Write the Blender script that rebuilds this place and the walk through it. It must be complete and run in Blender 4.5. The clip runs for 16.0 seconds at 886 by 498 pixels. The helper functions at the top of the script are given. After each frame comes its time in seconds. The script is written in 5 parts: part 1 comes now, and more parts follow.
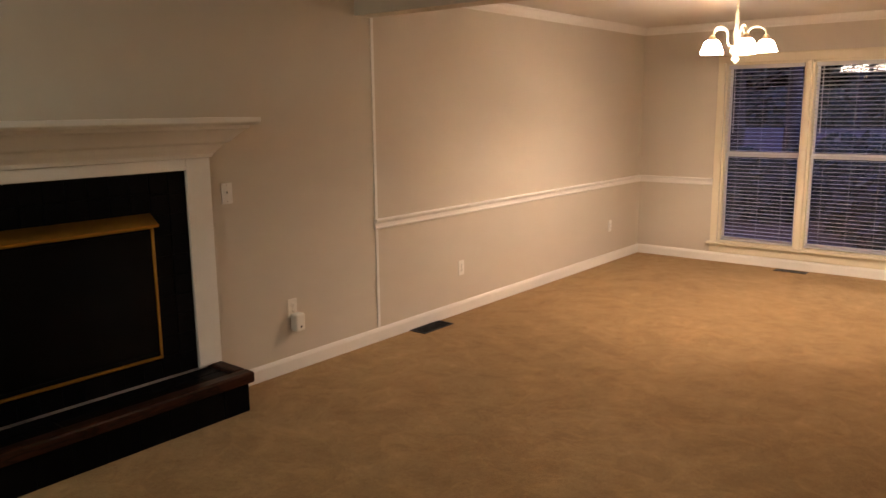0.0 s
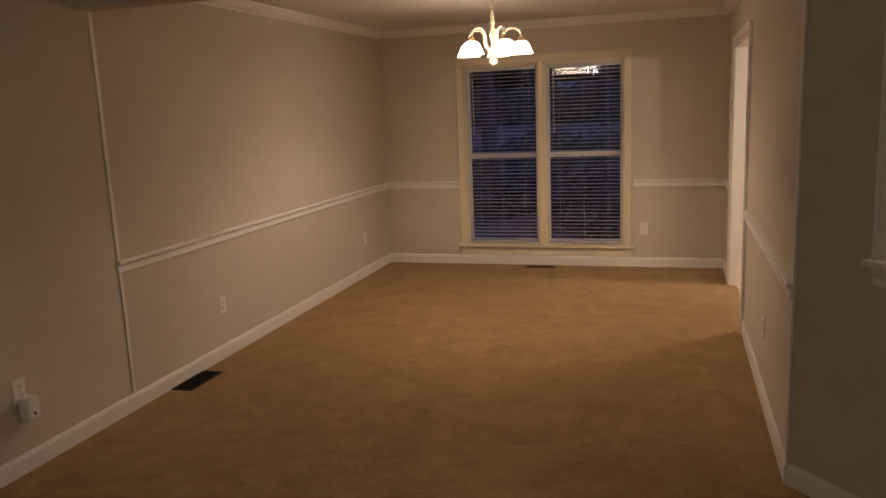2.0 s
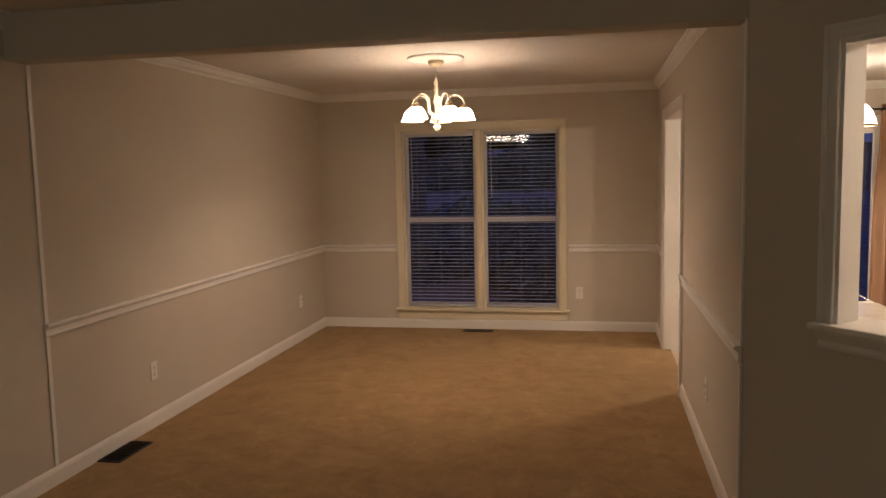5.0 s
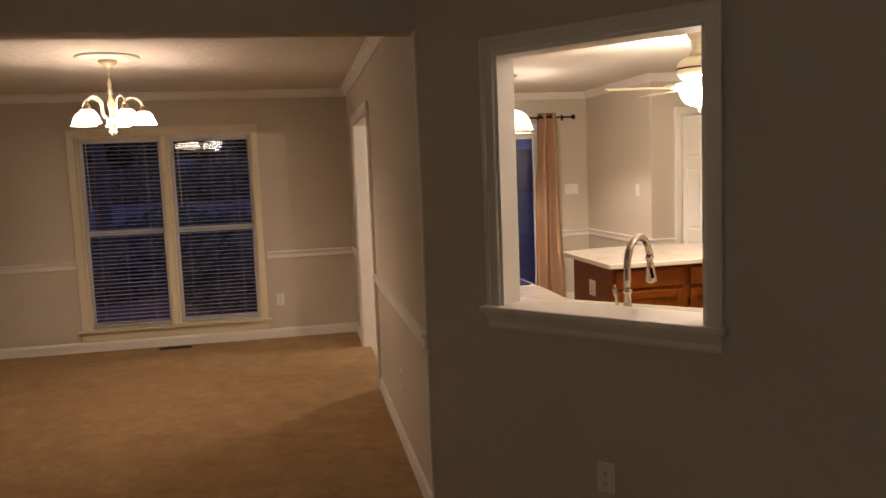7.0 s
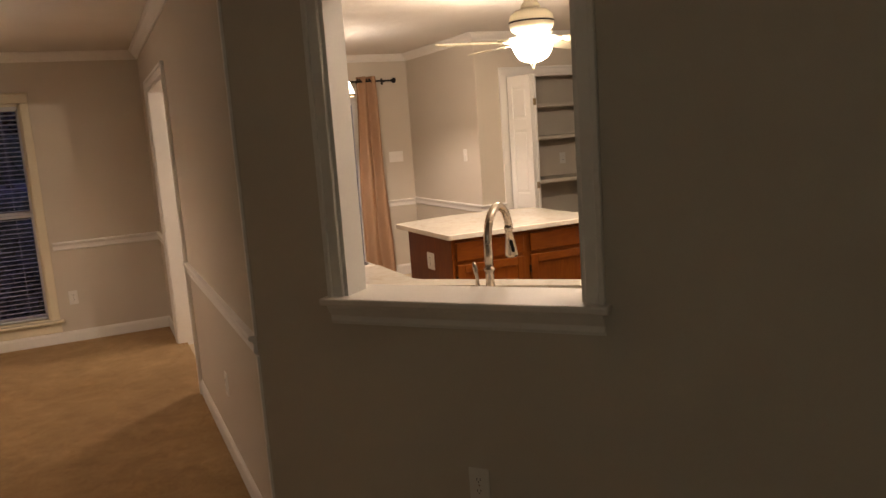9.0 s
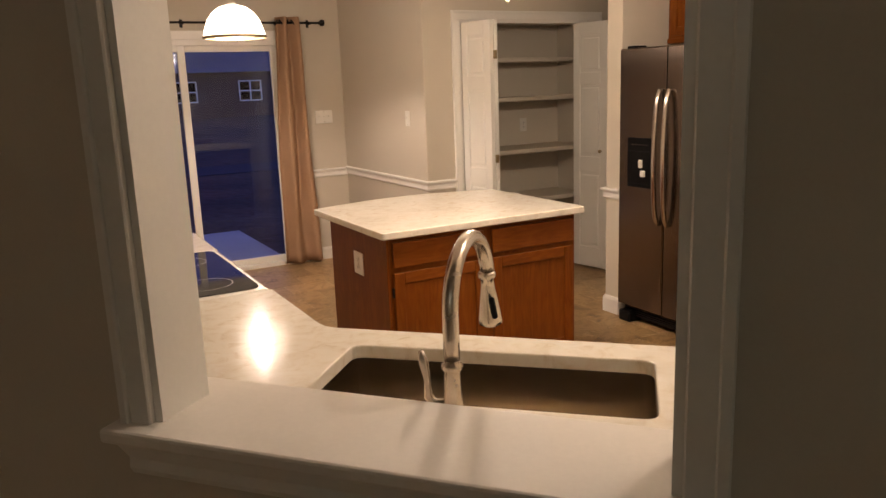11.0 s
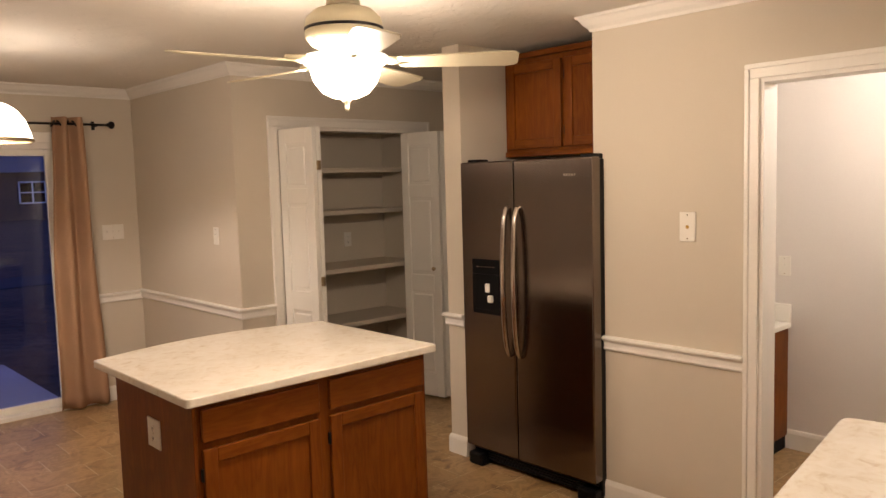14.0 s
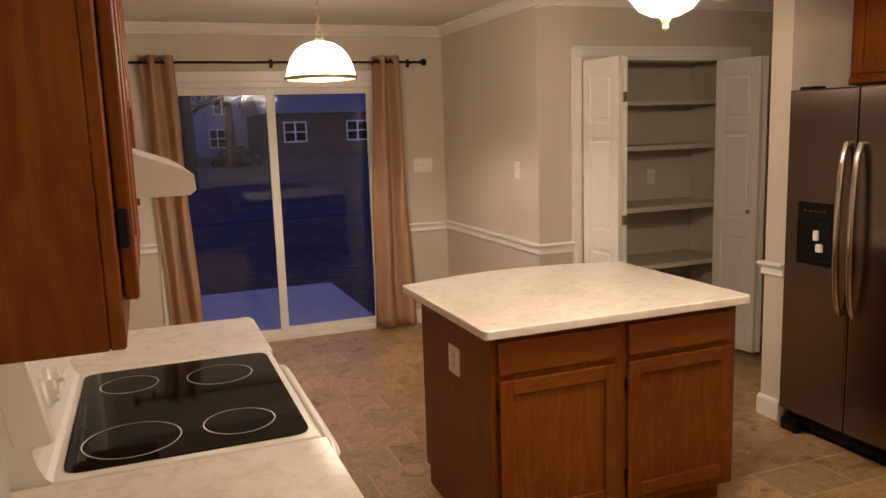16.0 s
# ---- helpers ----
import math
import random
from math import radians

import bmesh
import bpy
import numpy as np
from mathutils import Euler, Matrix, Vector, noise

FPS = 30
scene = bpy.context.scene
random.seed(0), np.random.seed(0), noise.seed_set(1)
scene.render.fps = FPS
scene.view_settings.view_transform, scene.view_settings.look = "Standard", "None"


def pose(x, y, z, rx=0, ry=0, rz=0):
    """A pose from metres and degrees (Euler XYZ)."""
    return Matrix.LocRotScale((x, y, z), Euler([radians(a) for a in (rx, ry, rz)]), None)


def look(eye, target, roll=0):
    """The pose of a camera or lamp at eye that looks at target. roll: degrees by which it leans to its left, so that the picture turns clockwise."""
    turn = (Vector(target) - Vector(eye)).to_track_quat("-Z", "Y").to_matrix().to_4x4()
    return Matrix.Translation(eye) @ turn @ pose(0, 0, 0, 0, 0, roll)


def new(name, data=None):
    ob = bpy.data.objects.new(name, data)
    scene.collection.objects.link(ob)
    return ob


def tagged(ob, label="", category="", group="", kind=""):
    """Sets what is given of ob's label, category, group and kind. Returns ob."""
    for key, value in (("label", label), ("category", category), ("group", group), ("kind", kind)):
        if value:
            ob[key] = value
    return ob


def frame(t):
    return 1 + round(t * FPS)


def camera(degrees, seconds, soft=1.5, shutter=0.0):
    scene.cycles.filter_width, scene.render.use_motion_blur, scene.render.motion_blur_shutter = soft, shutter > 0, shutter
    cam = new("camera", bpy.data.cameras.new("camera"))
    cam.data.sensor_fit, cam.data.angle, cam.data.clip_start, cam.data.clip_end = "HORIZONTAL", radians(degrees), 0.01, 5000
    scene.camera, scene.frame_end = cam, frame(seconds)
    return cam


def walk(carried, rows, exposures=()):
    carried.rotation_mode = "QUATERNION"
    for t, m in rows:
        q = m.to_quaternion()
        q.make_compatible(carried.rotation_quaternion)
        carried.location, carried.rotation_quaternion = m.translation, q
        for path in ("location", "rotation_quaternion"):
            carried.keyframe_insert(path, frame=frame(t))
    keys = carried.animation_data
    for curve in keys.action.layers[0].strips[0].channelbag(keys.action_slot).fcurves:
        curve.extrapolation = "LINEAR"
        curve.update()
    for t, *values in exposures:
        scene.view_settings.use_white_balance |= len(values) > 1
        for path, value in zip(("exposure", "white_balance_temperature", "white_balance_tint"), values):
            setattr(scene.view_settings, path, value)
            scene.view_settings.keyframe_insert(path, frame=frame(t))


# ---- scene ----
cam = camera(60.0, 16.0)
EXPOSURES = [(0.0, 0.95), (1.0, 0.25), (2.0, -0.17), (3.0, -0.3), (5.5, -0.22), (7.0, -0.32), (9.0, -0.4), (11.5, -0.5), (12.2, -0.82), (13.2, -0.75), (14.5, -0.65), (16.0, -0.75)]
PATH = [
    (0, (3.626, -3.741, 1.623), (2.389, -2.21, 1.263), -0.6),
    (0.5, (3.425, -3.699, 1.639), (2.365, -2.046, 1.26), -0.8),
    (1, (3.253, -3.533, 1.618), (2.325, -1.795, 1.271), -2.0),
    (1.5, (3.079, -3.438, 1.613), (2.351, -1.612, 1.247), -1.1),
    (2, (2.935, -3.447, 1.646), (2.361, -1.565, 1.283), -2.4),
    (2.5, (2.835, -3.468, 1.635), (2.337, -1.549, 1.374), -1.0),
    (3, (2.849, -3.462, 1.646), (2.373, -1.53, 1.444), -1.2),
    (5.3, (2.792, -3.448, 1.628), (2.448, -1.488, 1.425), -1.2),
    (5.5, (2.772, -3.456, 1.621), (2.499, -1.485, 1.417), -1.1),
    (6, (2.788, -3.48, 1.608), (2.759, -1.492, 1.391), -1.1),
    (6.5, (2.812, -3.49, 1.609), (3.002, -1.51, 1.403), -1.5),
    (7, (2.867, -3.471, 1.61), (3.236, -1.516, 1.405), -2.3),
    (7.5, (2.947, -3.423, 1.608), (3.437, -1.494, 1.415), -2.6),
    (8, (2.996, -3.38, 1.595), (3.587, -1.483, 1.368), -1.8),
    (8.5, (2.958, -3.186, 1.577), (3.656, -1.331, 1.314), -2.3),
    (9, (2.928, -2.97, 1.59), (3.735, -1.166, 1.283), -4.1),
    (9.2, (2.965, -2.875, 1.581), (3.767, -1.071, 1.259), -4.6),
    (11.3, (3.622, -1.618, 1.584), (4.559, 0.095, 1.15), -1.9),
    (11.5, (3.678, -1.549, 1.584), (4.575, 0.184, 1.144), -2.1),
    (12, (3.718, -1.359, 1.587), (4.739, 0.306, 1.155), -2.1),
    (12.5, (3.688, -1.202, 1.6), (4.877, 0.344, 1.159), -2.5),
    (13, (3.73, -1.147, 1.607), (5.007, 0.334, 1.186), -3.0),
    (13.5, (3.809, -1.108, 1.632), (5.133, 0.355, 1.303), -2.0),
    (14, (3.818, -1.106, 1.658), (5.177, 0.352, 1.481), -1.6),
    (14.5, (3.822, -1.102, 1.657), (5.146, 0.385, 1.466), -1.9),
    (15, (3.844, -1.065, 1.646), (5.03, 0.524, 1.384), -1.9),
    (15.5, (3.863, -1.009, 1.643), (4.781, 0.745, 1.356), -1.7),
    (16, (3.876, -0.955, 1.634), (4.584, 0.889, 1.321), -1.9),
]
walk(cam, [(t, look(eye, target, roll)) for t, eye, target, roll in PATH], exposures=EXPOSURES)

# ---- world and lamps ----
CEIL = 2.44
world = bpy.data.worlds.new("dusk")
scene.world = world
world.use_nodes = True
wn = world.node_tree
sky = wn.nodes.new("ShaderNodeTexSky")
sky.sky_type = "NISHITA"
sky.sun_disc = False
sky.sun_elevation = radians(-3.0)
sky.sun_rotation = radians(130)
bg = wn.nodes["Background"]
wn.links.new(sky.outputs[0], bg.inputs[0])
sky.ozone_density = 3.5
bg.inputs[1].default_value = 12.0


def bulb(name, loc, watts, colour=(1.0, 0.74, 0.46), radius=0.03):
    data = bpy.data.lights.new(name, "POINT")
    data.energy, data.color, data.shadow_soft_size = watts, colour, radius
    ob = new(name, data)
    ob.location = loc
    return ob


WARM, SOFT = (1.0, 0.70, 0.54), (1.0, 0.78, 0.65)
CHAND, FAN, PEND = (1.70, 2.02), (5.42, 1.08), (4.84, 3.36)
SINK_FILL, LIVING_FILL = (5.20, -0.75), (1.3, -4.6)
for k in range(5):
    a = radians(20 + 72 * k)
    bulb("chandelier_bulb", (CHAND[0] + 0.20 * math.cos(a), CHAND[1] + 0.20 * math.sin(a), 2.035), 8.0, WARM, 0.016)
for k in range(3):
    a = radians(40 + 120 * k)
    bulb("fan_bulb", (FAN[0] + 0.06 * math.cos(a), FAN[1] + 0.06 * math.sin(a), 2.035), 84.0, (1.0, 0.78, 0.61))
bulb("pendant_bulb", (PEND[0], PEND[1], 1.99), 80.0, SOFT)
bulb("bath_bulb", (7.75, -0.20, 2.25), 140.0, (1.0, 0.85, 0.77), 0.08)
# Added out of view to brighten the sink corner and pass-through jambs.
bulb("sink_corner_fill", (*SINK_FILL, 2.33), 55.0, (1.0, 0.80, 0.69), 0.06)
# Added fill behind the camera; the living room's true source is unknown.
bulb("living_fill_bulb", (*LIVING_FILL, 2.30), 34.0, (0.94, 0.94, 0.83), 0.10)


# ---- materials ----
def base_material(name, rough=0.6, metal=0.0, spec=0.5):
    m = bpy.data.materials.new(name)
    m.use_nodes = True
    nt = m.node_tree
    p = nt.nodes["Principled BSDF"]
    p.inputs["Roughness"].default_value = rough
    p.inputs["Metallic"].default_value = metal
    p.inputs["Specular IOR Level"].default_value = spec
    return m, nt, p


def coords(nt, own=False, scale=(1, 1, 1)):
    mp = nt.nodes.new("ShaderNodeMapping")
    mp.inputs["Scale"].default_value = scale
    if own:
        nt.links.new(nt.nodes.new("ShaderNodeTexCoord").outputs["Object"], mp.inputs[0])
    else:
        nt.links.new(nt.nodes.new("ShaderNodeNewGeometry").outputs["Position"], mp.inputs[0])
    return mp.outputs[0]


def noise_node(nt, vec, scale, detail=4.0, rough=0.55, distort=0.0):
    n = nt.nodes.new("ShaderNodeTexNoise")
    n.inputs["Scale"].default_value = scale
    n.inputs["Detail"].default_value = detail
    n.inputs["Roughness"].default_value = rough
    n.inputs["Distortion"].default_value = distort
    nt.links.new(vec, n.inputs["Vector"])
    return n.outputs["Fac"]


def ramp(nt, fac, stops):
    r = nt.nodes.new("ShaderNodeValToRGB")
    while len(r.color_ramp.elements) < len(stops):
        r.color_ramp.elements.new(0.5)
    for e, (pos, col) in zip(r.color_ramp.elements, stops):
        e.position = pos
        e.color = (*col, 1)
    nt.links.new(fac, r.inputs[0])
    return r.outputs[0]


def mix(nt, a, b, fac, blend="MIX"):
    n = nt.nodes.new("ShaderNodeMix")
    n.data_type, n.blend_type = "RGBA", blend
    for sock, v in ((n.inputs[0], fac), (n.inputs[6], a), (n.inputs[7], b)):
        if isinstance(v, (int, float)):
            sock.default_value = v
        elif isinstance(v, tuple):
            sock.default_value = (*v, 1)
        else:
            nt.links.new(v, sock)
    return n.outputs[2]


def bump(nt, p, height, strength=0.2, distance=0.002):
    b = nt.nodes.new("ShaderNodeBump")
    b.inputs["Strength"].default_value = strength
    b.inputs["Distance"].default_value = distance
    nt.links.new(height, b.inputs["Height"])
    nt.links.new(b.outputs[0], p.inputs["Normal"])


def shade(c, f):
    return tuple(min(1.0, v * f) for v in c)


def surface(name, colour, rough=0.6, metal=0.0, big=1.5, fine=60.0, vary=0.06, relief=0.1, depth=0.001, spec=0.5):
    """A plain surface with cloudy and fine variation, uneven gloss and slight relief."""
    m, nt, p = base_material(name, rough, metal, spec)
    v = coords(nt)
    cloud = ramp(nt, noise_node(nt, v, big), [(0.3, shade(colour, 1 - vary)), (0.7, shade(colour, 1 + vary))])
    f = noise_node(nt, v, fine, 3)
    grain = ramp(nt, f, [(0.3, (1 - vary,) * 3), (0.7, (1 + vary,) * 3)])
    nt.links.new(mix(nt, cloud, grain, 0.6, "MULTIPLY"), p.inputs["Base Color"])
    rr = nt.nodes.new("ShaderNodeMapRange")
    rr.inputs["To Min"].default_value = max(0.02, rough * 0.85)
    rr.inputs["To Max"].default_value = min(1.0, rough * 1.15)
    nt.links.new(noise_node(nt, v, big * 4), rr.inputs[0])
    nt.links.new(rr.outputs[0], p.inputs["Roughness"])
    bump(nt, p, f, relief, depth)
    return m


def wood(name, dark, light, axis, rough=0.42):
    """Varnished oak: long grain along one axis, with cathedral bands and pores."""
    m, nt, p = base_material(name, rough, 0, 0.16)
    sc = [12.0, 12.0, 12.0]
    sc[axis] = 2.2
    v = coords(nt, True, tuple(sc))
    w = nt.nodes.new("ShaderNodeTexNoise")
    w.inputs["Scale"].default_value = 1.3
    w.inputs["Detail"].default_value = 3
    w.inputs["Distortion"].default_value = 1.4
    nt.links.new(v, w.inputs["Vector"])
    mul = nt.nodes.new("ShaderNodeMath")
    mul.operation = "MULTIPLY"
    mul.inputs[1].default_value = 4.0
    nt.links.new(w.outputs["Fac"], mul.inputs[0])
    fr = nt.nodes.new("ShaderNodeMath")
    fr.operation = "PINGPONG"
    fr.inputs[1].default_value = 1.0
    nt.links.new(mul.outputs[0], fr.inputs[0])
    sc2 = [150.0, 150.0, 150.0]
    sc2[axis] = 5.0
    pores = noise_node(nt, coords(nt, True, tuple(sc2)), 1.0, 2)
    band = ramp(nt, fr.outputs[0], [(0.0, dark), (0.35, shade(light, 0.85)), (1.0, light)])
    por = ramp(nt, pores, [(0.35, (0.55, 0.5, 0.45)), (0.55, (1, 1, 1))])
    tone = ramp(nt, noise_node(nt, coords(nt), 2.0), [(0.3, (0.85,) * 3), (0.7, (1.1,) * 3)])
    nt.links.new(mix(nt, mix(nt, band, por, 0.28, "MULTIPLY"), tone, 1.0, "MULTIPLY"), p.inputs["Base Color"])
    bump(nt, p, pores, 0.12, 0.0006)
    return m


def glow(name, colour, strength, clear, base=(0.9, 0.88, 0.82)):
    """White glass that a bulb lights from inside and that lets part of its light through."""
    m, nt, p = base_material(name, 0.25)
    tr = nt.nodes.new("ShaderNodeBsdfTransparent")
    mx = nt.nodes.new("ShaderNodeMixShader")
    mx.inputs[0].default_value = clear
    nt.links.new(p.outputs[0], mx.inputs[1])
    nt.links.new(tr.outputs[0], mx.inputs[2])
    nt.links.new(mx.outputs[0], nt.nodes["Material Output"].inputs[0])
    p.inputs["Base Color"].default_value = (*base, 1)
    p.inputs["Emission Color"].default_value = (*colour, 1)
    p.inputs["Emission Strength"].default_value = strength
    return m


WALLW = surface("pale_bathroom_paint", (0.72, 0.69, 0.66), 0.7, 0, 0.8, 180, 0.025, 0.12, 0.0006, 0.25)
WALL = surface("greige_wall_paint", (0.60, 0.545, 0.455), 0.75, 0, 0.8, 180, 0.025, 0.12, 0.0006, 0.25)
TRIM = surface("white_trim_paint", (0.80, 0.78, 0.73), 0.38, 0, 2.0, 90, 0.025, 0.05, 0.0005)
LEDGE = surface("satin_ledge_paint", (0.80, 0.76, 0.70), 0.6, 0, 2.0, 90, 0.03, 0.05, 0.0005, 0.25)
CREAM = surface("cream_window_paint", (0.74, 0.67, 0.50), 0.4, 0, 2.0, 90, 0.03, 0.05, 0.0005)
DOORP = surface("white_door_paint", (0.80, 0.79, 0.74), 0.4, 0, 3.0, 110, 0.02, 0.08, 0.0005)
PLATE = surface("white_switch_plastic", (0.80, 0.78, 0.72), 0.35, 0, 8, 200, 0.015, 0.02, 0.0002)
ENAMEL = surface("white_enamel", (0.80, 0.78, 0.72), 0.22, 0, 4, 150, 0.015, 0.02, 0.0002)
FANPAINT = surface("cream_fan_paint", (0.72, 0.67, 0.50), 0.4, 0, 4, 120, 0.03, 0.04, 0.0003)
SLAT = surface("white_blind_slat", (0.55, 0.55, 0.56), 0.45, 0, 5, 120, 0.02, 0.02, 0.0002)
BLACKT = surface("black_glazed_tile", (0.003, 0.003, 0.0035), 0.45, 0, 6, 80, 0.2, 0.05, 0.0006, 0.04)
FIREGLASS = surface("smoked_fire_glass", (0.003, 0.003, 0.003), 0.3, 0, 5, 60, 0.25, 0.0, 0.001, 0.06)
SOOT = surface("sooty_black_metal", (0.004, 0.004, 0.004), 0.6, 0, 5, 60, 0.25, 0.2, 0.001, 0.08)
BRASS = surface("polished_brass", (0.55, 0.34, 0.08), 0.3, 1.0, 6, 120, 0.06, 0.03, 0.0003)
ANTIQUE = surface("antique_brass", (0.42, 0.33, 0.20), 0.38, 1.0, 20, 120, 0.15, 0.08, 0.0004)
HEARTHW = wood("dark_hearth_wood", (0.012, 0.006, 0.004), (0.05, 0.018, 0.010), 1, 0.35)
OAKZ = wood("oak_upright", (0.16, 0.041, 0.004), (0.215, 0.062, 0.0065), 2)
OAKX = wood("oak_lengthwise", (0.16, 0.041, 0.004), (0.215, 0.062, 0.0065), 0)
OAKY = wood("oak_crosswise", (0.16, 0.041, 0.004), (0.215, 0.062, 0.0065), 1)
IRON = surface("black_iron", (0.012, 0.010, 0.009), 0.45, 0.6, 20, 150, 0.15, 0.05, 0.0004)
NICKEL = surface("brushed_nickel", (0.58, 0.51, 0.43), 0.26, 1.0, 8, 260, 0.02, 0.0, 0.0001)
BLACKP = surface("black_plastic", (0.005, 0.005, 0.0055), 0.3, 0, 12, 200, 0.1, 0.03, 0.0002, 0.15)
CONCRETE = surface("patio_concrete", (0.42, 0.42, 0.43), 0.85, 0, 0.8, 40, 0.12, 0.3, 0.003)
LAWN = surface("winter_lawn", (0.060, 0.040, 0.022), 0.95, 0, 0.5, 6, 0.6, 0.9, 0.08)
FARBRICK = surface("far_brick", (0.085, 0.055, 0.05), 0.9, 0, 0.5, 12, 0.18, 0.3, 0.01)
FARROOF = surface("far_shingles", (0.15, 0.155, 0.165), 0.9, 0, 0.6, 8, 0.15, 0.3, 0.01)
FARTRIM = surface("far_white_trim", (0.7, 0.7, 0.7), 0.7, 0, 0.6, 8, 0.05, 0.1, 0.005)
FARSIDE = surface("far_siding", (0.30, 0.30, 0.32), 0.8, 0, 0.6, 8, 0.06, 0.2, 0.01)
BARK = surface("tree_bark", (0.035, 0.028, 0.022), 0.95, 0, 2, 20, 0.3, 0.9, 0.03)
LEAF = surface("dark_foliage", (0.020, 0.030, 0.014), 0.8, 0, 2, 30, 0.4, 0.3, 0.01)
CURT = surface("tan_curtain_cloth", (0.40, 0.25, 0.155), 0.85, 0, 3, 420, 0.06, 0.35, 0.0012, 0.15)
CHAIN = surface("cream_chain", (0.55, 0.47, 0.30), 0.4, 0.3, 20, 150, 0.1, 0.05, 0.0003)


def carpet_material():
    m, nt, p = base_material("tan_carpet", 0.95, 0, 0.1)
    v = coords(nt)
    patches = ramp(nt, noise_node(nt, coords(nt, False, (1.0, 1.0, 1.0)), 4.6, 9, 0.75, 0.3), [(0.34, (0.262, 0.155, 0.066)), (0.5, (0.325, 0.202, 0.092)), (0.66, (0.385, 0.247, 0.118))])
    rid = nt.nodes.new("ShaderNodeMath")
    rid.operation = "SUBTRACT"
    rid.inputs[1].default_value = 0.5
    nt.links.new(noise_node(nt, v, 2.6, 3, 0.5, 1.1), rid.inputs[0])
    ab = nt.nodes.new("ShaderNodeMath")
    ab.operation = "ABSOLUTE"
    nt.links.new(rid.outputs[0], ab.inputs[0])
    tracks = ramp(nt, ab.outputs[0], [(0.0, (1.16, 1.15, 1.13)), (0.018, (1.04, 1.04, 1.03)), (0.05, (0.96, 0.96, 0.96))])
    patches = mix(nt, patches, tracks, 0.8, "MULTIPLY")
    tuft = noise_node(nt, v, 230, 2)
    tuft2 = noise_node(nt, v, 60, 3)
    g = ramp(nt, tuft, [(0.3, (0.78,) * 3), (0.7, (1.15,) * 3)])
    g2 = ramp(nt, tuft2, [(0.3, (0.9,) * 3), (0.7, (1.08,) * 3)])
    nt.links.new(mix(nt, mix(nt, patches, g, 0.8, "MULTIPLY"), g2, 0.9, "MULTIPLY"), p.inputs["Base Color"])
    p.inputs["Sheen Weight"].default_value = 0.25
    p.inputs["Sheen Tint"].default_value = (0.9, 0.75, 0.5, 1)
    bump(nt, p, tuft, 0.7, 0.006)
    return m


def quartz_material():
    m, nt, p = base_material("cream_quartz", 0.12, 0, 0.2)
    v = coords(nt)
    veins = noise_node(nt, v, 16, 6, 0.62, 1.2)
    c = ramp(nt, veins, [(0.30, (0.63, 0.55, 0.43)), (0.40, (0.715, 0.655, 0.55)), (0.50, (0.755, 0.71, 0.62)), (0.75, (0.79, 0.76, 0.69))])
    blot = ramp(nt, noise_node(nt, v, 5, 3), [(0.3, (0.93, 0.92, 0.90)), (0.7, (1.02, 1.02, 1.02))])
    nt.links.new(mix(nt, c, blot, 1.0, "MULTIPLY"), p.inputs["Base Color"])
    bump(nt, p, noise_node(nt, v, 300, 2), 0.02, 0.0002)
    return m


def tile_material():
    m, nt, p = base_material("brown_stone_tile", 0.42)
    v = coords(nt)
    cloud = noise_node(nt, v, 7, 6, 0.62, 0.9)
    c = ramp(nt, cloud, [(0.30, (0.15, 0.083, 0.033)), (0.42, (0.31, 0.190, 0.080)), (0.50, (0.42, 0.275, 0.130)), (0.58, (0.29, 0.190, 0.085)), (0.68, (0.48, 0.330, 0.175))])
    info = nt.nodes.new("ShaderNodeObjectInfo")
    tone = ramp(nt, info.outputs["Random"], [(0.0, (0.84, 0.83, 0.81)), (1.0, (1.12, 1.12, 1.14))])
    nt.links.new(mix(nt, c, tone, 1.0, "MULTIPLY"), p.inputs["Base Color"])
    rr = nt.nodes.new("ShaderNodeMapRange")
    rr.inputs["To Min"].default_value, rr.inputs["To Max"].default_value = 0.30, 0.5
    nt.links.new(cloud, rr.inputs[0])
    nt.links.new(rr.outputs[0], p.inputs["Roughness"])
    bump(nt, p, cloud, 0.35, 0.002)
    return m


def ceiling_material():
    m, nt, p = base_material("knockdown_ceiling", 0.85, 0, 0.2)
    v = coords(nt)
    blob = noise_node(nt, v, 10, 5, 0.6, 0.3)
    flat = ramp(nt, blob, [(0.48, (0, 0, 0)), (0.56, (1, 1, 1))])
    c = ramp(nt, noise_node(nt, v, 1.0), [(0.3, (0.70, 0.665, 0.60)), (0.7, (0.76, 0.725, 0.66))])
    nt.links.new(c, p.inputs["Base Color"])
    bump(nt, p, flat, 0.5, 0.003)
    return m


def steel_material(name, colour, along, rough, spread):
    """Brushed stainless: streaks run along one axis."""
    m, nt, p = base_material(name, rough, 1.0)
    sc = [260.0, 260.0, 260.0]
    sc[along] = 2.0
    streak = noise_node(nt, coords(nt, False, tuple(sc)), 1.0, 2)
    c = ramp(nt, streak, [(0.3, shade(colour, 0.94)), (0.7, shade(colour, 1.06))])
    nt.links.new(c, p.inputs["Base Color"])
    rr = nt.nodes.new("ShaderNodeMapRange")
    rr.inputs["To Min"].default_value, rr.inputs["To Max"].default_value = rough - spread, rough + spread
    nt.links.new(streak, rr.inputs[0])
    nt.links.new(rr.outputs[0], p.inputs["Roughness"])
    p.inputs["Anisotropic"].default_value = 0.6
    bump(nt, p, streak, 0.015, 0.0002)
    return m


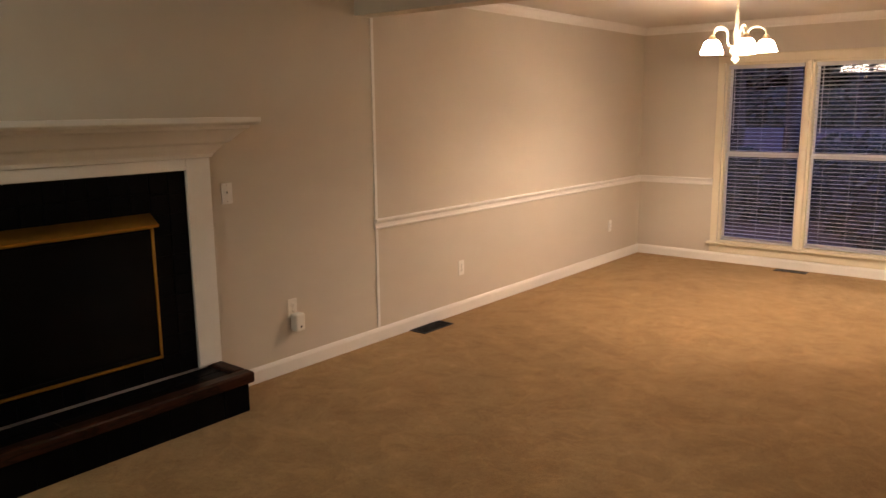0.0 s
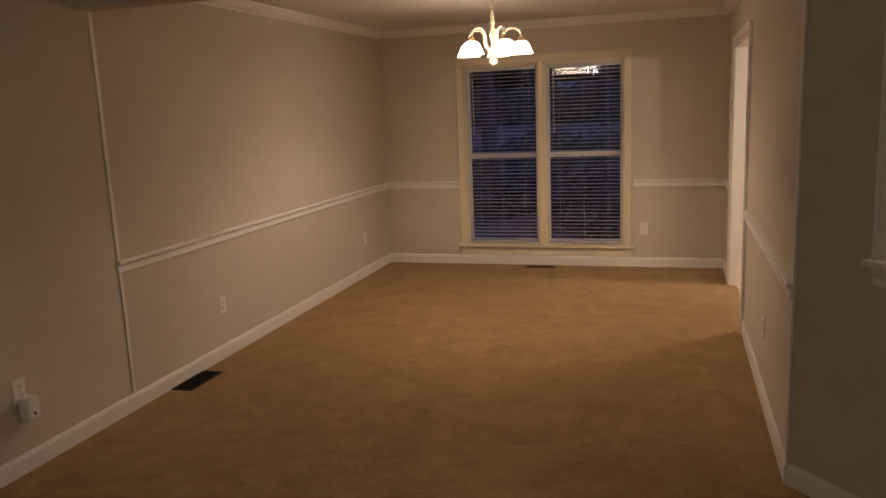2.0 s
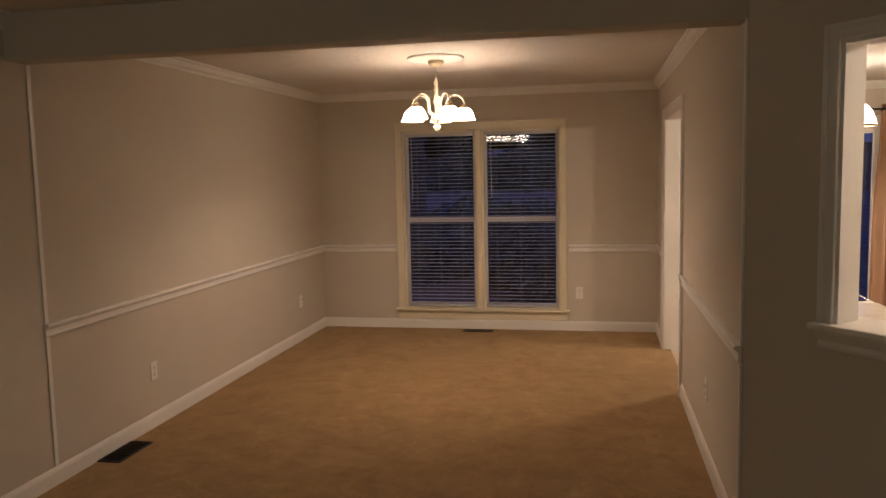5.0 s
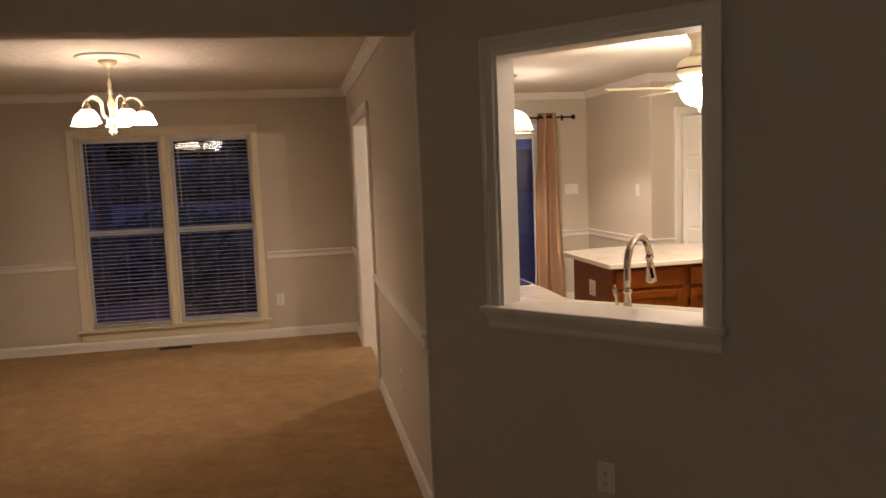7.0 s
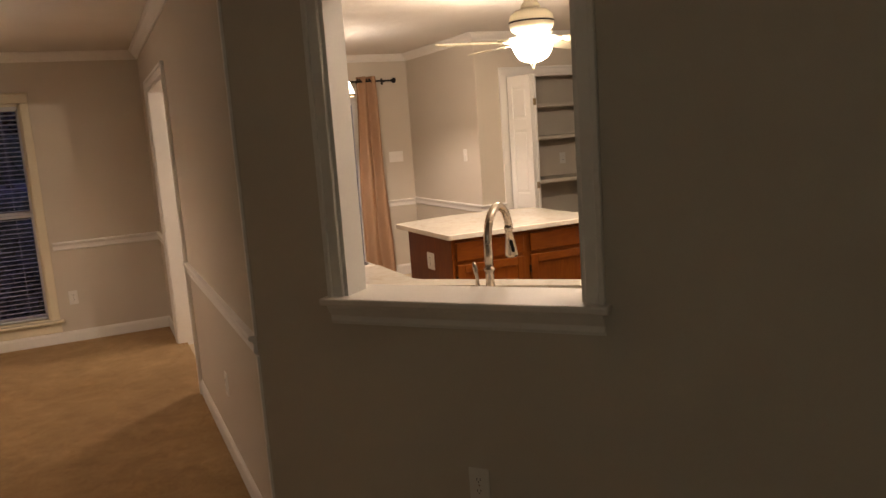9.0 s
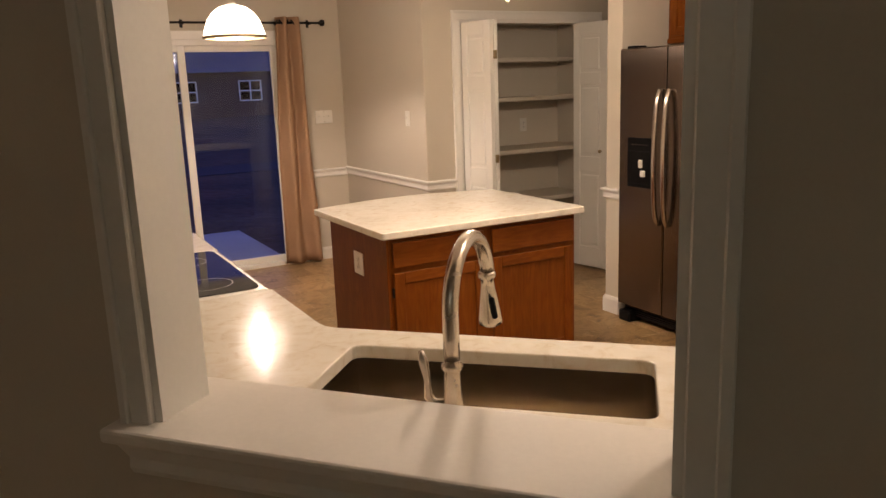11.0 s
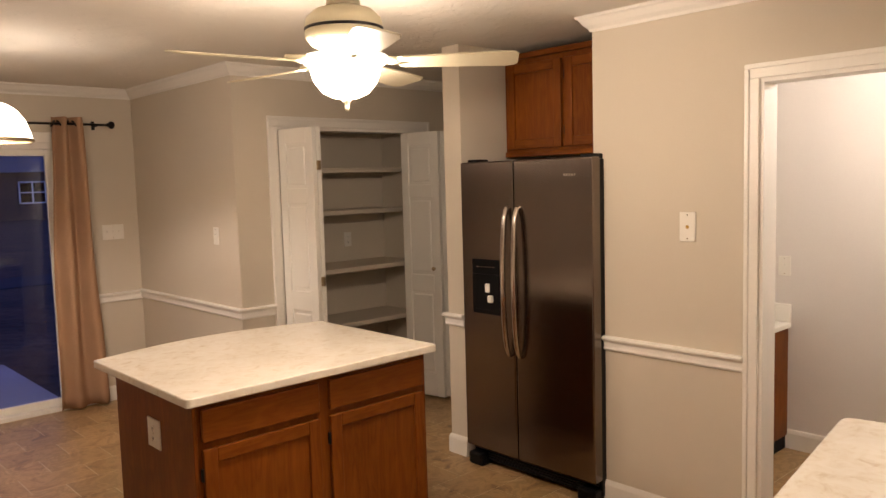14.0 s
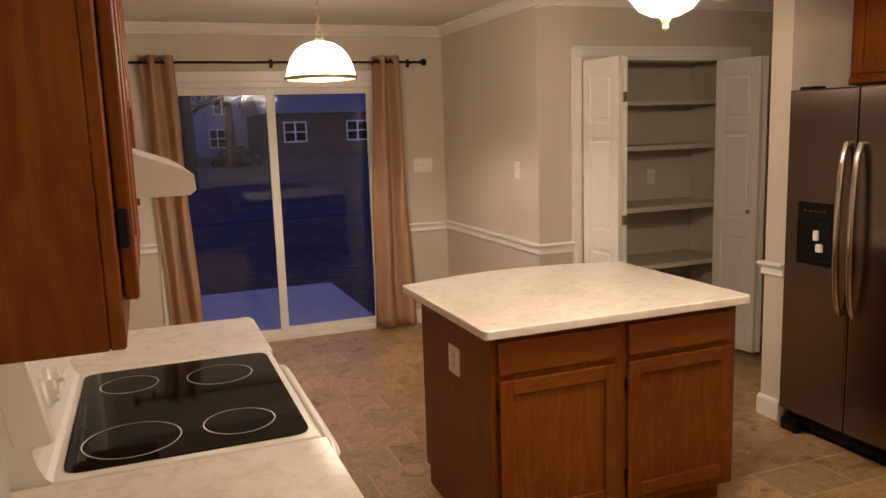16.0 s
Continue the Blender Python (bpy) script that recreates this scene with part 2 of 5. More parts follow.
def glass_material(name, tint=(0.95, 0.97, 1.0)):
    m = bpy.data.materials.new(name)
    m.use_nodes = True
    nt = m.node_tree
    nt.nodes.remove(nt.nodes["Principled BSDF"])
    tr = nt.nodes.new("ShaderNodeBsdfTransparent")
    tr.inputs[0].default_value = (*tint, 1)
    gl = nt.nodes.new("ShaderNodeBsdfGlossy")
    gl.inputs["Roughness"].default_value = 0.01
    fr = nt.nodes.new("ShaderNodeFresnel")
    fr.inputs[0].default_value = 1.5
    mx = nt.nodes.new("ShaderNodeMixShader")
    nt.links.new(fr.outputs[0], mx.inputs[0])
    nt.links.new(tr.outputs[0], mx.inputs[1])
    nt.links.new(gl.outputs[0], mx.inputs[2])
    nt.links.new(mx.outputs[0], nt.nodes["Material Output"].inputs[0])
    return m


CARPET, QUARTZ, TILE, CEILM = carpet_material(), quartz_material(), tile_material(), ceiling_material()
GROUT = surface("tile_grout", (0.56, 0.46, 0.32), 0.9, 0, 3, 120, 0.08, 0.3, 0.001)
STEEL = steel_material("fridge_steel", (0.205, 0.165, 0.138), 1, 0.21, 0.04)
HANDLE = steel_material("handle_steel", (0.62, 0.56, 0.50), 2, 0.24, 0.03)
SINKS = steel_material("sink_steel", (0.40, 0.34, 0.27), 0, 0.24, 0.05)
GLASS = glass_material("window_glass")
COOKTOP = surface("black_cooktop_glass", (0.003, 0.003, 0.0035), 0.05, 0, 10, 500, 0.3, 0.0, 0.0001, 0.16)
RING = surface("pale_burner_ring", (0.55, 0.55, 0.52), 0.3, 0, 10, 200, 0.05, 0.0, 0.0001)
SHADEG = glow("chandelier_glass", (1.0, 0.75, 0.58), 22.0, 0.2)
FANG = glow("fan_glass", (1.0, 0.90, 0.72), 9.0, 0.6)
PENDG = glow("pendant_glass", (1.0, 0.88, 0.74), 5.0, 0.4)


# ---- mesh helpers ----
def bm_box(x0, x1, y0, y1, z0, z1, bevel=0.0, seg=2):
    bm = bmesh.new()
    bmesh.ops.create_cube(bm, size=1.0)
    for v in bm.verts:
        v.co = Vector((x0 + (v.co.x + 0.5) * (x1 - x0), y0 + (v.co.y + 0.5) * (y1 - y0), z0 + (v.co.z + 0.5) * (z1 - z0)))
    if bevel:
        bmesh.ops.bevel(bm, geom=bm.edges[:], offset=bevel, segments=seg, profile=0.5, affect="EDGES")
    return bm


def bm_join(*parts):
    out = bmesh.new()
    for b in parts:
        me = bpy.data.meshes.new("tmp")
        b.to_mesh(me)
        b.free()
        out.from_mesh(me)
        bpy.data.meshes.remove(me)
    return out


def bm_move(bm, m):
    bmesh.ops.transform(bm, matrix=m, verts=bm.verts[:])
    return bm


def bm_prism(poly, z0, z1, bevel=0.0, seg=2):
    bm = bmesh.new()
    lo = [bm.verts.new((x, y, z0)) for x, y in poly]
    hi = [bm.verts.new((x, y, z1)) for x, y in poly]
    n = len(poly)
    bm.faces.new(lo[::-1])
    bm.faces.new(hi)
    for i in range(n):
        bm.faces.new((lo[i], lo[(i + 1) % n], hi[(i + 1) % n], hi[i]))
    bmesh.ops.recalc_face_normals(bm, faces=bm.faces[:])
    if bevel:
        bmesh.ops.bevel(bm, geom=bm.edges[:], offset=bevel, segments=seg, profile=0.5, affect="EDGES")
    return bm


def rounded(points, r, n=5):
    out = []
    for i, p in enumerate(points):
        p = Vector(p)
        a, b = (Vector(points[i - 1]) - p).normalized(), (Vector(points[(i + 1) % len(points)]) - p).normalized()
        for k in range(n):
            t = k / (n - 1)
            out.append(tuple(p + a * r * (1 - t) ** 2 + b * r * t ** 2))
    return out


def bm_lathe(profile, segs=32):
    """Turns (radius, height) pairs round the z axis."""
    bm = bmesh.new()
    rings = []
    for r, z in profile:
        rings.append([bm.verts.new((max(r, 0.0005) * math.cos(2 * math.pi * k / segs), max(r, 0.0005) * math.sin(2 * math.pi * k / segs), z)) for k in range(segs)])
    for a, b in zip(rings, rings[1:]):
        for k in range(segs):
            bm.faces.new((a[k], a[(k + 1) % segs], b[(k + 1) % segs], b[k]))
    for (r, z), ring in ((profile[0], rings[0]), (profile[-1], rings[-1])):
        if r <= 0.031:
            bm.faces.new(ring)
    bmesh.ops.recalc_face_normals(bm, faces=bm.faces[:])
    return bm


def bm_tube(points, radius, segs=10, radii=None):
    bm = bmesh.new()
    pts = [Vector(p) for p in points]
    rings, side = [], None
    for i, p in enumerate(pts):
        d = (pts[min(i + 1, len(pts) - 1)] - pts[max(i - 1, 0)]).normalized()
        if side is None:
            side = d.cross(Vector((0, 0, 1)) if abs(d.z) < 0.9 else Vector((1, 0, 0))).normalized()
        side = (side - d * side.dot(d)).normalized()
        up = d.cross(side)
        r = radii[i] if radii else radius
        rings.append([bm.verts.new(p + (side * math.cos(2 * math.pi * k / segs) + up * math.sin(2 * math.pi * k / segs)) * r) for k in range(segs)])
    for a, b in zip(rings, rings[1:]):
        for k in range(segs):
            bm.faces.new((a[k], a[(k + 1) % segs], b[(k + 1) % segs], b[k]))
    bm.faces.new(rings[0])
    bm.faces.new(rings[-1])
    bmesh.ops.recalc_face_normals(bm, faces=bm.faces[:])
    return bm


def bm_sweep(profile, p0, p1, cut0=0.0, cut1=0.0):
    """A moulding from p0 to p1: profile pairs are (out, up), out lies to the left of the way; cut: mitre, run per out."""
    d = Vector((p1[0] - p0[0], p1[1] - p0[1], 0))
    n = Vector((-d.y, d.x, 0)).normalized()
    e = d.normalized()
    a, b = Vector((p0[0], p0[1], p0[2])), Vector((p1[0], p1[1], p0[2]))
    bm = bmesh.new()
    r0 = [bm.verts.new(a + n * o + Vector((0, 0, u)) + e * o * cut0) for o, u in profile]
    r1 = [bm.verts.new(b + n * o + Vector((0, 0, u)) - e * o * cut1) for o, u in profile]
    k = len(profile)
    for i in range(k):
        bm.faces.new((r0[i], r0[(i + 1) % k], r1[(i + 1) % k], r1[i]))
    bm.faces.new(r0)
    bm.faces.new(r1)
    bmesh.ops.recalc_face_normals(bm, faces=bm.faces[:])
    return bm


def mesh_object(name, bm, material, smooth=False):
    me = bpy.data.meshes.new(name)
    bm.to_mesh(me)
    bm.free()
    me.materials.append(material)
    if smooth:
        me.polygons.foreach_set("use_smooth", [True] * len(me.polygons))
    return new(name, me)


def part(name, bm, material, parent, label="", smooth=False):
    ob = mesh_object(name, bm, material, smooth)
    ob.parent = parent
    return tagged(ob, label)


def thing(name, label, category, at=(0, 0, 0), turn=0.0, group=""):
    ob = new(name)
    ob.empty_display_size = 0.1
    ob.matrix_basis = pose(*at, 0, 0, turn)
    return tagged(ob, label, category, group)


def fixed(name, bm, material, label, category="", smooth=False):
    return tagged(mesh_object(name, bm, material, smooth), label, category or name.split("_")[0], kind="structure")


def wall(name, p0, p1, thick=0.12, z0=0.0, z1=CEIL, openings=(), label="greige painted plaster wall", material=None):
    """A wall whose face runs from p0 to p1 with the room to its left; openings are (from, to, bottom, top) along the face."""
    d = Vector((p1[0] - p0[0], p1[1] - p0[1]))
    length = d.length
    pieces, s = [], 0.0
    for a, b, lo, hi in sorted(openings):
        if a > s:
            pieces.append(bm_box(s, a, -thick, 0, z0, z1))
        if lo > z0:
            pieces.append(bm_box(a, b, -thick, 0, z0, lo))
        if hi < z1:
            pieces.append(bm_box(a, b, -thick, 0, hi, z1))
        s = b
    if s < length:
        pieces.append(bm_box(s, length, -thick, 0, z0, z1))
    bm = bm_join(*pieces)
    bm_move(bm, Matrix.Translation((p0[0], p0[1], 0)) @ Matrix.Rotation(math.atan2(d.y, d.x), 4, "Z"))
    return fixed(name, bm, material or WALL, label, "wall")


RAIL = [(0, 0), (0.010, 0), (0.016, 0.010), (0.013, 0.022), (0.013, 0.040), (0.020, 0.050), (0.030, 0.056), (0.032, 0.066), (0.026, 0.073), (0, 0.073)]
BASE = [(0, 0), (0.014, 0), (0.014, 0.092), (0.010, 0.106), (0.005, 0.116), (0, 0.116)]
CROWN = [(0, -0.075), (0.008, -0.075), (0.012, -0.062), (0.030, -0.045), (0.048, -0.018), (0.058, -0.012), (0.062, 0.0), (0, 0)]
CASING = 0.062


def mould(name, profile, p0, p1, z, label, c0=0.0, c1=0.0, material=None):
    return fixed(name, bm_sweep(profile, (*p0, z), (*p1, z), c0, c1), material or TRIM, label, "trim")

# ---- the large structure ----
ED = 3.41                      # dining room's east face
DX, DY = -0.656, 0.755         # way of the slanted wall
CORNER = (3.415, -0.163)
SLEN = 2.57
SEND = (CORNER[0] - DX * SLEN, CORNER[1] - DY * SLEN)
OP0, OP1, OPB, OPT = SLEN - 1.235, SLEN - 0.390, 1.045, 2.065

fixed("floor_carpet", bm_prism([(-0.05, -6.6), (5.15, -6.6), (5.15, -2.1), (3.5, -0.12), (3.47, 0), (3.47, 4.25), (-0.05, 4.25)], -0.06, 0.02), CARPET, "tan wall-to-wall carpet with vacuum marks", "floor")
kitchen_floor = fixed("floor_kitchen", bm_prism([(3.472, 0), (3.505, -0.12), (4.9, -1.75), (8.7, -1.75), (8.7, 5.1), (3.472, 5.1)], -0.06, -0.0012), GROUT, "brown stone-look tile floor with thin joints", "floor")
fixed("ceiling", bm_box(-0.2, 8.8, -6.7, 5.2, CEIL, CEIL + 0.06), CEILM, "off-white textured knockdown ceiling")

wall("wall_west", (0, 4.33), (0, -6.6), openings=())
wall("wall_dining_north", (3.41, 4.21), (-0.001, 4.21), 0.13, openings=[(3.41 - 2.475, 3.41 - 0.88, 0.215, 2.04)])
wall("wall_dining_east", (ED, -0.163), (ED, 5.06), openings=[(2.263, 3.663, 0, 2.05)])
slant = wall("wall_slanted", SEND, CORNER, openings=[(OP0, OP1, OPB, OPT)], label="greige slanted wall with a pass-through")
fixed("header_beam", bm_box(0.001, ED + 0.05, -0.13, 0.02, 2.212, CEIL - 0.001), WALL, "greige painted header over the dining room opening", "beam")
wall("wall_kitchen_north", (6.34, 5.06), (3.42, 5.06), 0.13, openings=[(6.34 - 5.69, 6.34 - 3.99, 0, 2.02)])
wall("wall_kitchen_jog", (6.23, 3.43), (6.23, 5.06))
wall("wall_pantry", (8.72, 3.42), (6.232, 3.42), openings=[(8.72 - 7.84, 8.72 - 6.54, 0, 2.05)])
wall("wall_pantry_back", (8.0, 4.05), (6.36, 4.05), 0.1)
wall("wall_pantry_west", (6.46, 3.55), (6.46, 4.04), -0.09, label="greige pantry side wall")
wall("wall_pantry_east", (7.93, 3.55), (7.93, 4.04), 0.1, label="greige pantry side wall")
wall("wall_kitchen_east", (7.0, -1.75), (7.0, 1.19), openings=[(1.25, 2.095, 0, 2.045)])
wall("wall_alcove_side", (7.118, 1.188), (7.76, 1.188), 0.1)
wall("wall_alcove_back", (7.75, 1.1), (7.75, 2.2), 0.1)
fixed("wall_stub", bm_box(6.97, 8.6, 2.10, 2.24, 0, CEIL - 0.001), WALL, "narrow greige wall end beside the refrigerator", "wall")
wall("wall_hall_end", (8.6, 2.2), (8.6, 3.45))
wall("wall_bath_east", (8.38, -1.75), (8.38, 1.1), label="pale painted bathroom wall", material=WALLW)
wall("wall_bath_north", (8.4, 1.05), (7.12, 1.05), 0.03, label="pale painted bathroom wall", material=WALLW)
wall("wall_kitchen_south", (4.372, -1.1), (7.0, -1.1))
wall("wall_bath_south", (7.12, -1.6), (8.4, -1.6), label="pale painted bathroom wall", material=WALLW)
wall("wall_living_south", (-0.1, -6.5), (5.2, -6.5))
wall("wall_living_east", (5.10, -6.6), (5.10, -2.09))

# mouldings
W = "white painted chair rail"
mould("trim_chair_rail", RAIL, (0, 4.21), (0, 0.0), 0.812, W, 1, 0)
mould("trim_chair_rail", RAIL, (0.81, 4.21), (0, 4.21), 0.812, W, 0, 1)
mould("trim_chair_rail", RAIL, (ED, 4.21), (2.56, 4.21), 0.81, W, 1, 0)
mould("trim_chair_rail", RAIL, (ED, -0.135), (ED, 2.03), 0.81, W)
mould("trim_chair_rail", RAIL, (ED, 3.57), (ED, 4.21), 0.81, W, 0, 1)
mould("trim_chair_rail", RAIL, (6.23, 5.06), (5.78, 5.06), 0.78, W, 1, 0)
mould("trim_chair_rail", RAIL, (3.92, 5.06), (3.53, 5.06), 0.78, W, 0, 0)
mould("trim_chair_rail", RAIL, (6.23, 3.42), (6.23, 5.06), 0.79, W, -1, 1)
mould("trim_chair_rail", RAIL, (6.475, 3.42), (6.23, 3.42), 0.79, W, 0, -1)
mould("trim_chair_rail", RAIL, (7.0, 0.405), (7.0, 1.19), 0.79, W, 0, -1)
mould("trim_chair_rail", RAIL, (6.97, 2.10), (6.97, 2.24), 0.79, W, 0, -1)
mould("trim_chair_rail", RAIL, (6.97, 2.24), (7.3, 2.24), 0.79, W, -1, 0)
fixed("trim_strip", bm_join(bm_box(0, 0.008, 0.005, 0.035, 0.118, 0.811, 0.003, 1), bm_box(0, 0.008, 0.005, 0.035, 0.886, 2.21, 0.003, 1)), TRIM, "narrow white upright strip on the wall", "trim")
fixed("trim_corner_strip", bm_join(bm_box(ED - 0.010, ED + 0.002, -0.160, -0.137, 0.118, 0.809, 0.003, 1), bm_box(ED - 0.010, ED + 0.002, -0.160, -0.137, 0.885, 2.21, 0.003, 1)), TRIM, "narrow white upright strip at the wall corner", "trim")
B = "white painted baseboard"
mould("baseboard", BASE, (0, 4.21), (0, -1.29), 0.0, B, 1, 0)
mould("baseboard", BASE, (0, -3.0), (0, -6.5), 0.0, B, 0, 1)
mould("baseboard", BASE, (ED, 4.21), (0, 4.21), 0.0, B, 1, 1)
mould("baseboard", BASE, (ED, -0.163), (ED, 2.04), 0.0, B, -0.45, 0)
mould("baseboard", BASE, (ED, 3.56), (ED, 4.21), 0.0, B, 0, 1)
mould("baseboard", BASE, SEND, CORNER, 0.0, B, 0, -0.45)
mould("baseboard", BASE, (5.10, -6.5), (5.10, -2.1), 0.0, B)
mould("baseboard", BASE, (0, -6.5), (5.1, -6.5), 0.0, B, 1, 1)
mould("baseboard", BASE, (6.23, 5.06), (5.70, 5.06), 0.0, B, 1, 0)
mould("baseboard", BASE, (3.98, 5.06), (3.53, 5.06), 0.0, B)
mould("baseboard", BASE, (6.23, 3.42), (6.23, 5.06), 0.0, B, -1, 1)
mould("baseboard", BASE, (6.475, 3.42), (6.23, 3.42), 0.0, B, 0, -1)
mould("baseboard", BASE, (8.6, 3.42), (7.91, 3.42), 0.0, B)
mould("baseboard", BASE, (7.0, 0.405), (7.0, 1.19), 0.0, B, 0, -1)
mould("baseboard", BASE, (6.97, 2.10), (6.97, 2.24), 0.0, B, 0, -1)
mould("baseboard", BASE, (6.97, 2.24), (8.6, 2.24), 0.0, B, -1, 0)
mould("baseboard", BASE, (8.38, -1.6), (8.38, 0.8), 0.0, B)
mould("baseboard", BASE, (8.6, 2.24), (8.6, 3.42), 0.0, B)
C = "white crown moulding under the ceiling"
mould("trim_crown", CROWN, (0, 4.21), (0, 0.02), CEIL - 0.001, C, 1, 0)
mould("trim_crown", CROWN, (ED, 4.21), (0, 4.21), CEIL - 0.001, C, 1, 1)
mould("trim_crown", CROWN, (ED, 0.02), (ED, 4.21), CEIL - 0.001, C, 0, 1)
mould("trim_crown", CROWN, (6.23, 5.06), (3.53, 5.06), CEIL - 0.001, C, 1, 1)
mould("trim_crown", CROWN, (6.23, 3.42), (6.23, 5.06), CEIL - 0.001, C, -1, 1)
mould("trim_crown", CROWN, (8.6, 3.42), (6.23, 3.42), CEIL - 0.001, C, 1, -1)
mould("trim_crown", CROWN, (7.0, -1.1), (7.0, 1.19), CEIL - 0.001, C, 1, -1)
mould("trim_crown", CROWN, (0, 0), (0, -6.5), CEIL - 0.001, C, 0, 1)
mould("trim_crown", CROWN, (3.53, 5.06), (3.53, 0.0), CEIL - 0.001, C, 1, 0)


def casing(name, axis, face, out, a0, a1, top, label, width=0.066, material=None, bottom=0.0):
    """Door trim round an opening from a0 to a1: two legs and a head, with a raised outer band."""
    t = 0.016

    def slab(u0, u1, z0, z1, th):
        lo, hi = sorted((face, face + out * th))
        return bm_box(lo, hi, u0, u1, z0, z1, 0.003, 1) if axis == "x" else bm_box(u0, u1, lo, hi, z0, z1, 0.003, 1)
    bm = bm_join(slab(a0 - width, a0, bottom, top, t), slab(a1, a1 + width, bottom, top, t), slab(a0 - width, a1 + width, top, top + width, t),
                 slab(a0 - width - 0.003, a0 - width + 0.018, bottom, top + width - 0.018, t + 0.007), slab(a1 + width - 0.018, a1 + width + 0.003, bottom, top + width - 0.018, t + 0.007),
                 slab(a0 - width - 0.003, a1 + width + 0.003, top + width - 0.018, top + width + 0.003, t + 0.007))
    return fixed(name, bm, material or TRIM, label, "trim")


casing("trim_casing_dining", "x", ED, -1, 2.10, 3.50, 2.05, "white door casing round the wide opening")
casing("trim_casing_dining_kitchen_side", "x", 3.53, 1, 2.10, 3.50, 2.05, "white door casing round the wide opening")
fixed("door_1_jamb", bm_join(bm_box(ED - 0.002, 3.532, 3.484, 3.502, 0, 2.05), bm_box(ED - 0.002, 3.532, 2.098, 2.116, 0, 2.05), bm_box(ED - 0.002, 3.532, 2.116, 3.484, 2.032, 2.052)), TRIM, "white painted jamb of the wide opening", "door frame")
casing("trim_casing_bath", "x", 7.0, -1, -0.50, 0.345, 2.045, "white fluted casing round the bathroom door", 0.058)
fixed("door_2_jamb", bm_join(bm_box(6.998, 7.122, 0.329, 0.347, 0, 2.045), bm_box(6.998, 7.122, -0.502, -0.484, 0, 2.045), bm_box(6.998, 7.122, -0.484, 0.329, 2.029, 2.047)), TRIM, "white painted bathroom door jamb", "door frame")
casing("trim_casing_pantry", "y", 3.42, -1, 6.54, 7.84, 2.05, "white casing round the pantry closet")
fixed("door_3_jamb", bm_join(bm_box(6.538, 6.556, 3.418, 3.542, 0, 2.05), bm_box(7.824, 7.842, 3.418, 3.542, 0, 2.05), bm_box(6.556, 7.824, 3.418, 3.542, 2.03, 2.052)), TRIM, "white painted pantry jamb", "door frame")


# ---- pass-through in the slanted wall ----
def slanted(bm):
    return bm_move(bm, Matrix.Translation((*SEND, 0)) @ Matrix.Rotation(math.atan2(DY, DX), 4, "Z"))


CW = 0.055
pass_bm = [bm_box(OP0 - CW, OP0, 0, 0.016, OPB, OPT, 0.003, 1), bm_box(OP1, OP1 + CW, 0, 0.016, OPB, OPT, 0.003, 1), bm_box(OP0 - CW, OP1 + CW, 0, 0.016, OPT, OPT + CW, 0.003, 1),
           bm_box(OP0 - CW - 0.003, OP0 - CW + 0.016, 0.001, 0.024, OPB, OPT + CW - 0.016, 0.003, 1), bm_box(OP1 + CW - 0.016, OP1 + CW + 0.003, 0.001, 0.024, OPB, OPT + CW - 0.016, 0.003, 1), bm_box(OP0 - CW - 0.003, OP1 + CW + 0.003, 0.001, 0.024, OPT + CW - 0.016, OPT + CW + 0.003, 0.003, 1),
           bm_box(OP0 - 0.002, OP0 + 0.014, -0.122, 0.002, OPB, OPT), bm_box(OP1 - 0.014, OP1 + 0.002, -0.122, 0.002, OPB, OPT), bm_box(OP0 + 0.014, OP1 - 0.014, -0.122, 0.002, OPT - 0.014, OPT + 0.002)]
fixed("trim_pass_through", slanted(bm_join(*pass_bm)), TRIM, "white casing and jambs of the pass-through", "trim")
fixed("window_sill_pass_through", slanted(bm_box(OP0 - CW - 0.02, OP1 + CW + 0.02, -0.20, 0.055, OPB - 0.022, OPB + 0.003, 0.006, 2)), LEDGE, "white painted ledge of the pass-through", "sill")
APRON = [(0, 0), (0.010, 0.0), (0.016, 0.012), (0.014, 0.030), (0.024, 0.045), (0.036, 0.062), (0.040, 0.072), (0, 0.072)]
s0, s1 = OP0 - CW, OP1 + CW
q0 = (SEND[0] + DX * s0, SEND[1] + DY * s0)
q1 = (SEND[0] + DX * s1, SEND[1] + DY * s1)
fixed("trim_pass_through_apron", bm_sweep(APRON, (*q0, OPB - 0.094), (*q1, OPB - 0.094)), TRIM, "white stepped moulding under the ledge", "trim")

# ---- dining room window ----
win = tagged(new("window_1"), "pair of white sash windows with open blinds", "window", kind="structure")
for a, b in ((0.88, 1.645), (1.695, 2.475)):
    part("window_frame", bm_join(bm_box(a, a + 0.022, 4.232, 4.33, 0.235, 2.04), bm_box(b - 0.022, b, 4.232, 4.33, 0.235, 2.04), bm_box(a, b, 4.232, 4.33, 2.02, 2.041), bm_box(a, b, 4.232, 4.33, 0.214, 0.236)), CREAM, win)
    for z0, z1, y in ((1.12, 2.02, 4.31), (0.236, 1.145, 4.285)):
        part("sash", bm_join(bm_box(a + 0.022, a + 0.046, y, y + 0.022, z0, z1, 0.003, 1), bm_box(b - 0.046, b - 0.022, y, y + 0.022, z0, z1, 0.003, 1), bm_box(a + 0.046, b - 0.046, y, y + 0.022, z1 - 0.035, z1, 0.003, 1), bm_box(a + 0.046, b - 0.046, y, y + 0.022, z0, z0 + 0.04, 0.003, 1)), TRIM, win)
        g = part("pane", bm_box(a + 0.042, b - 0.042, y + 0.009, y + 0.013, z0 + 0.035, z1 - 0.03), GLASS, win)
        g.visible_shadow = False
    part("latch", bm_box((a + b) / 2 - 0.03, (a + b) / 2 + 0.03, 4.272, 4.29, 1.145, 1.16, 0.004, 1), TRIM, win)
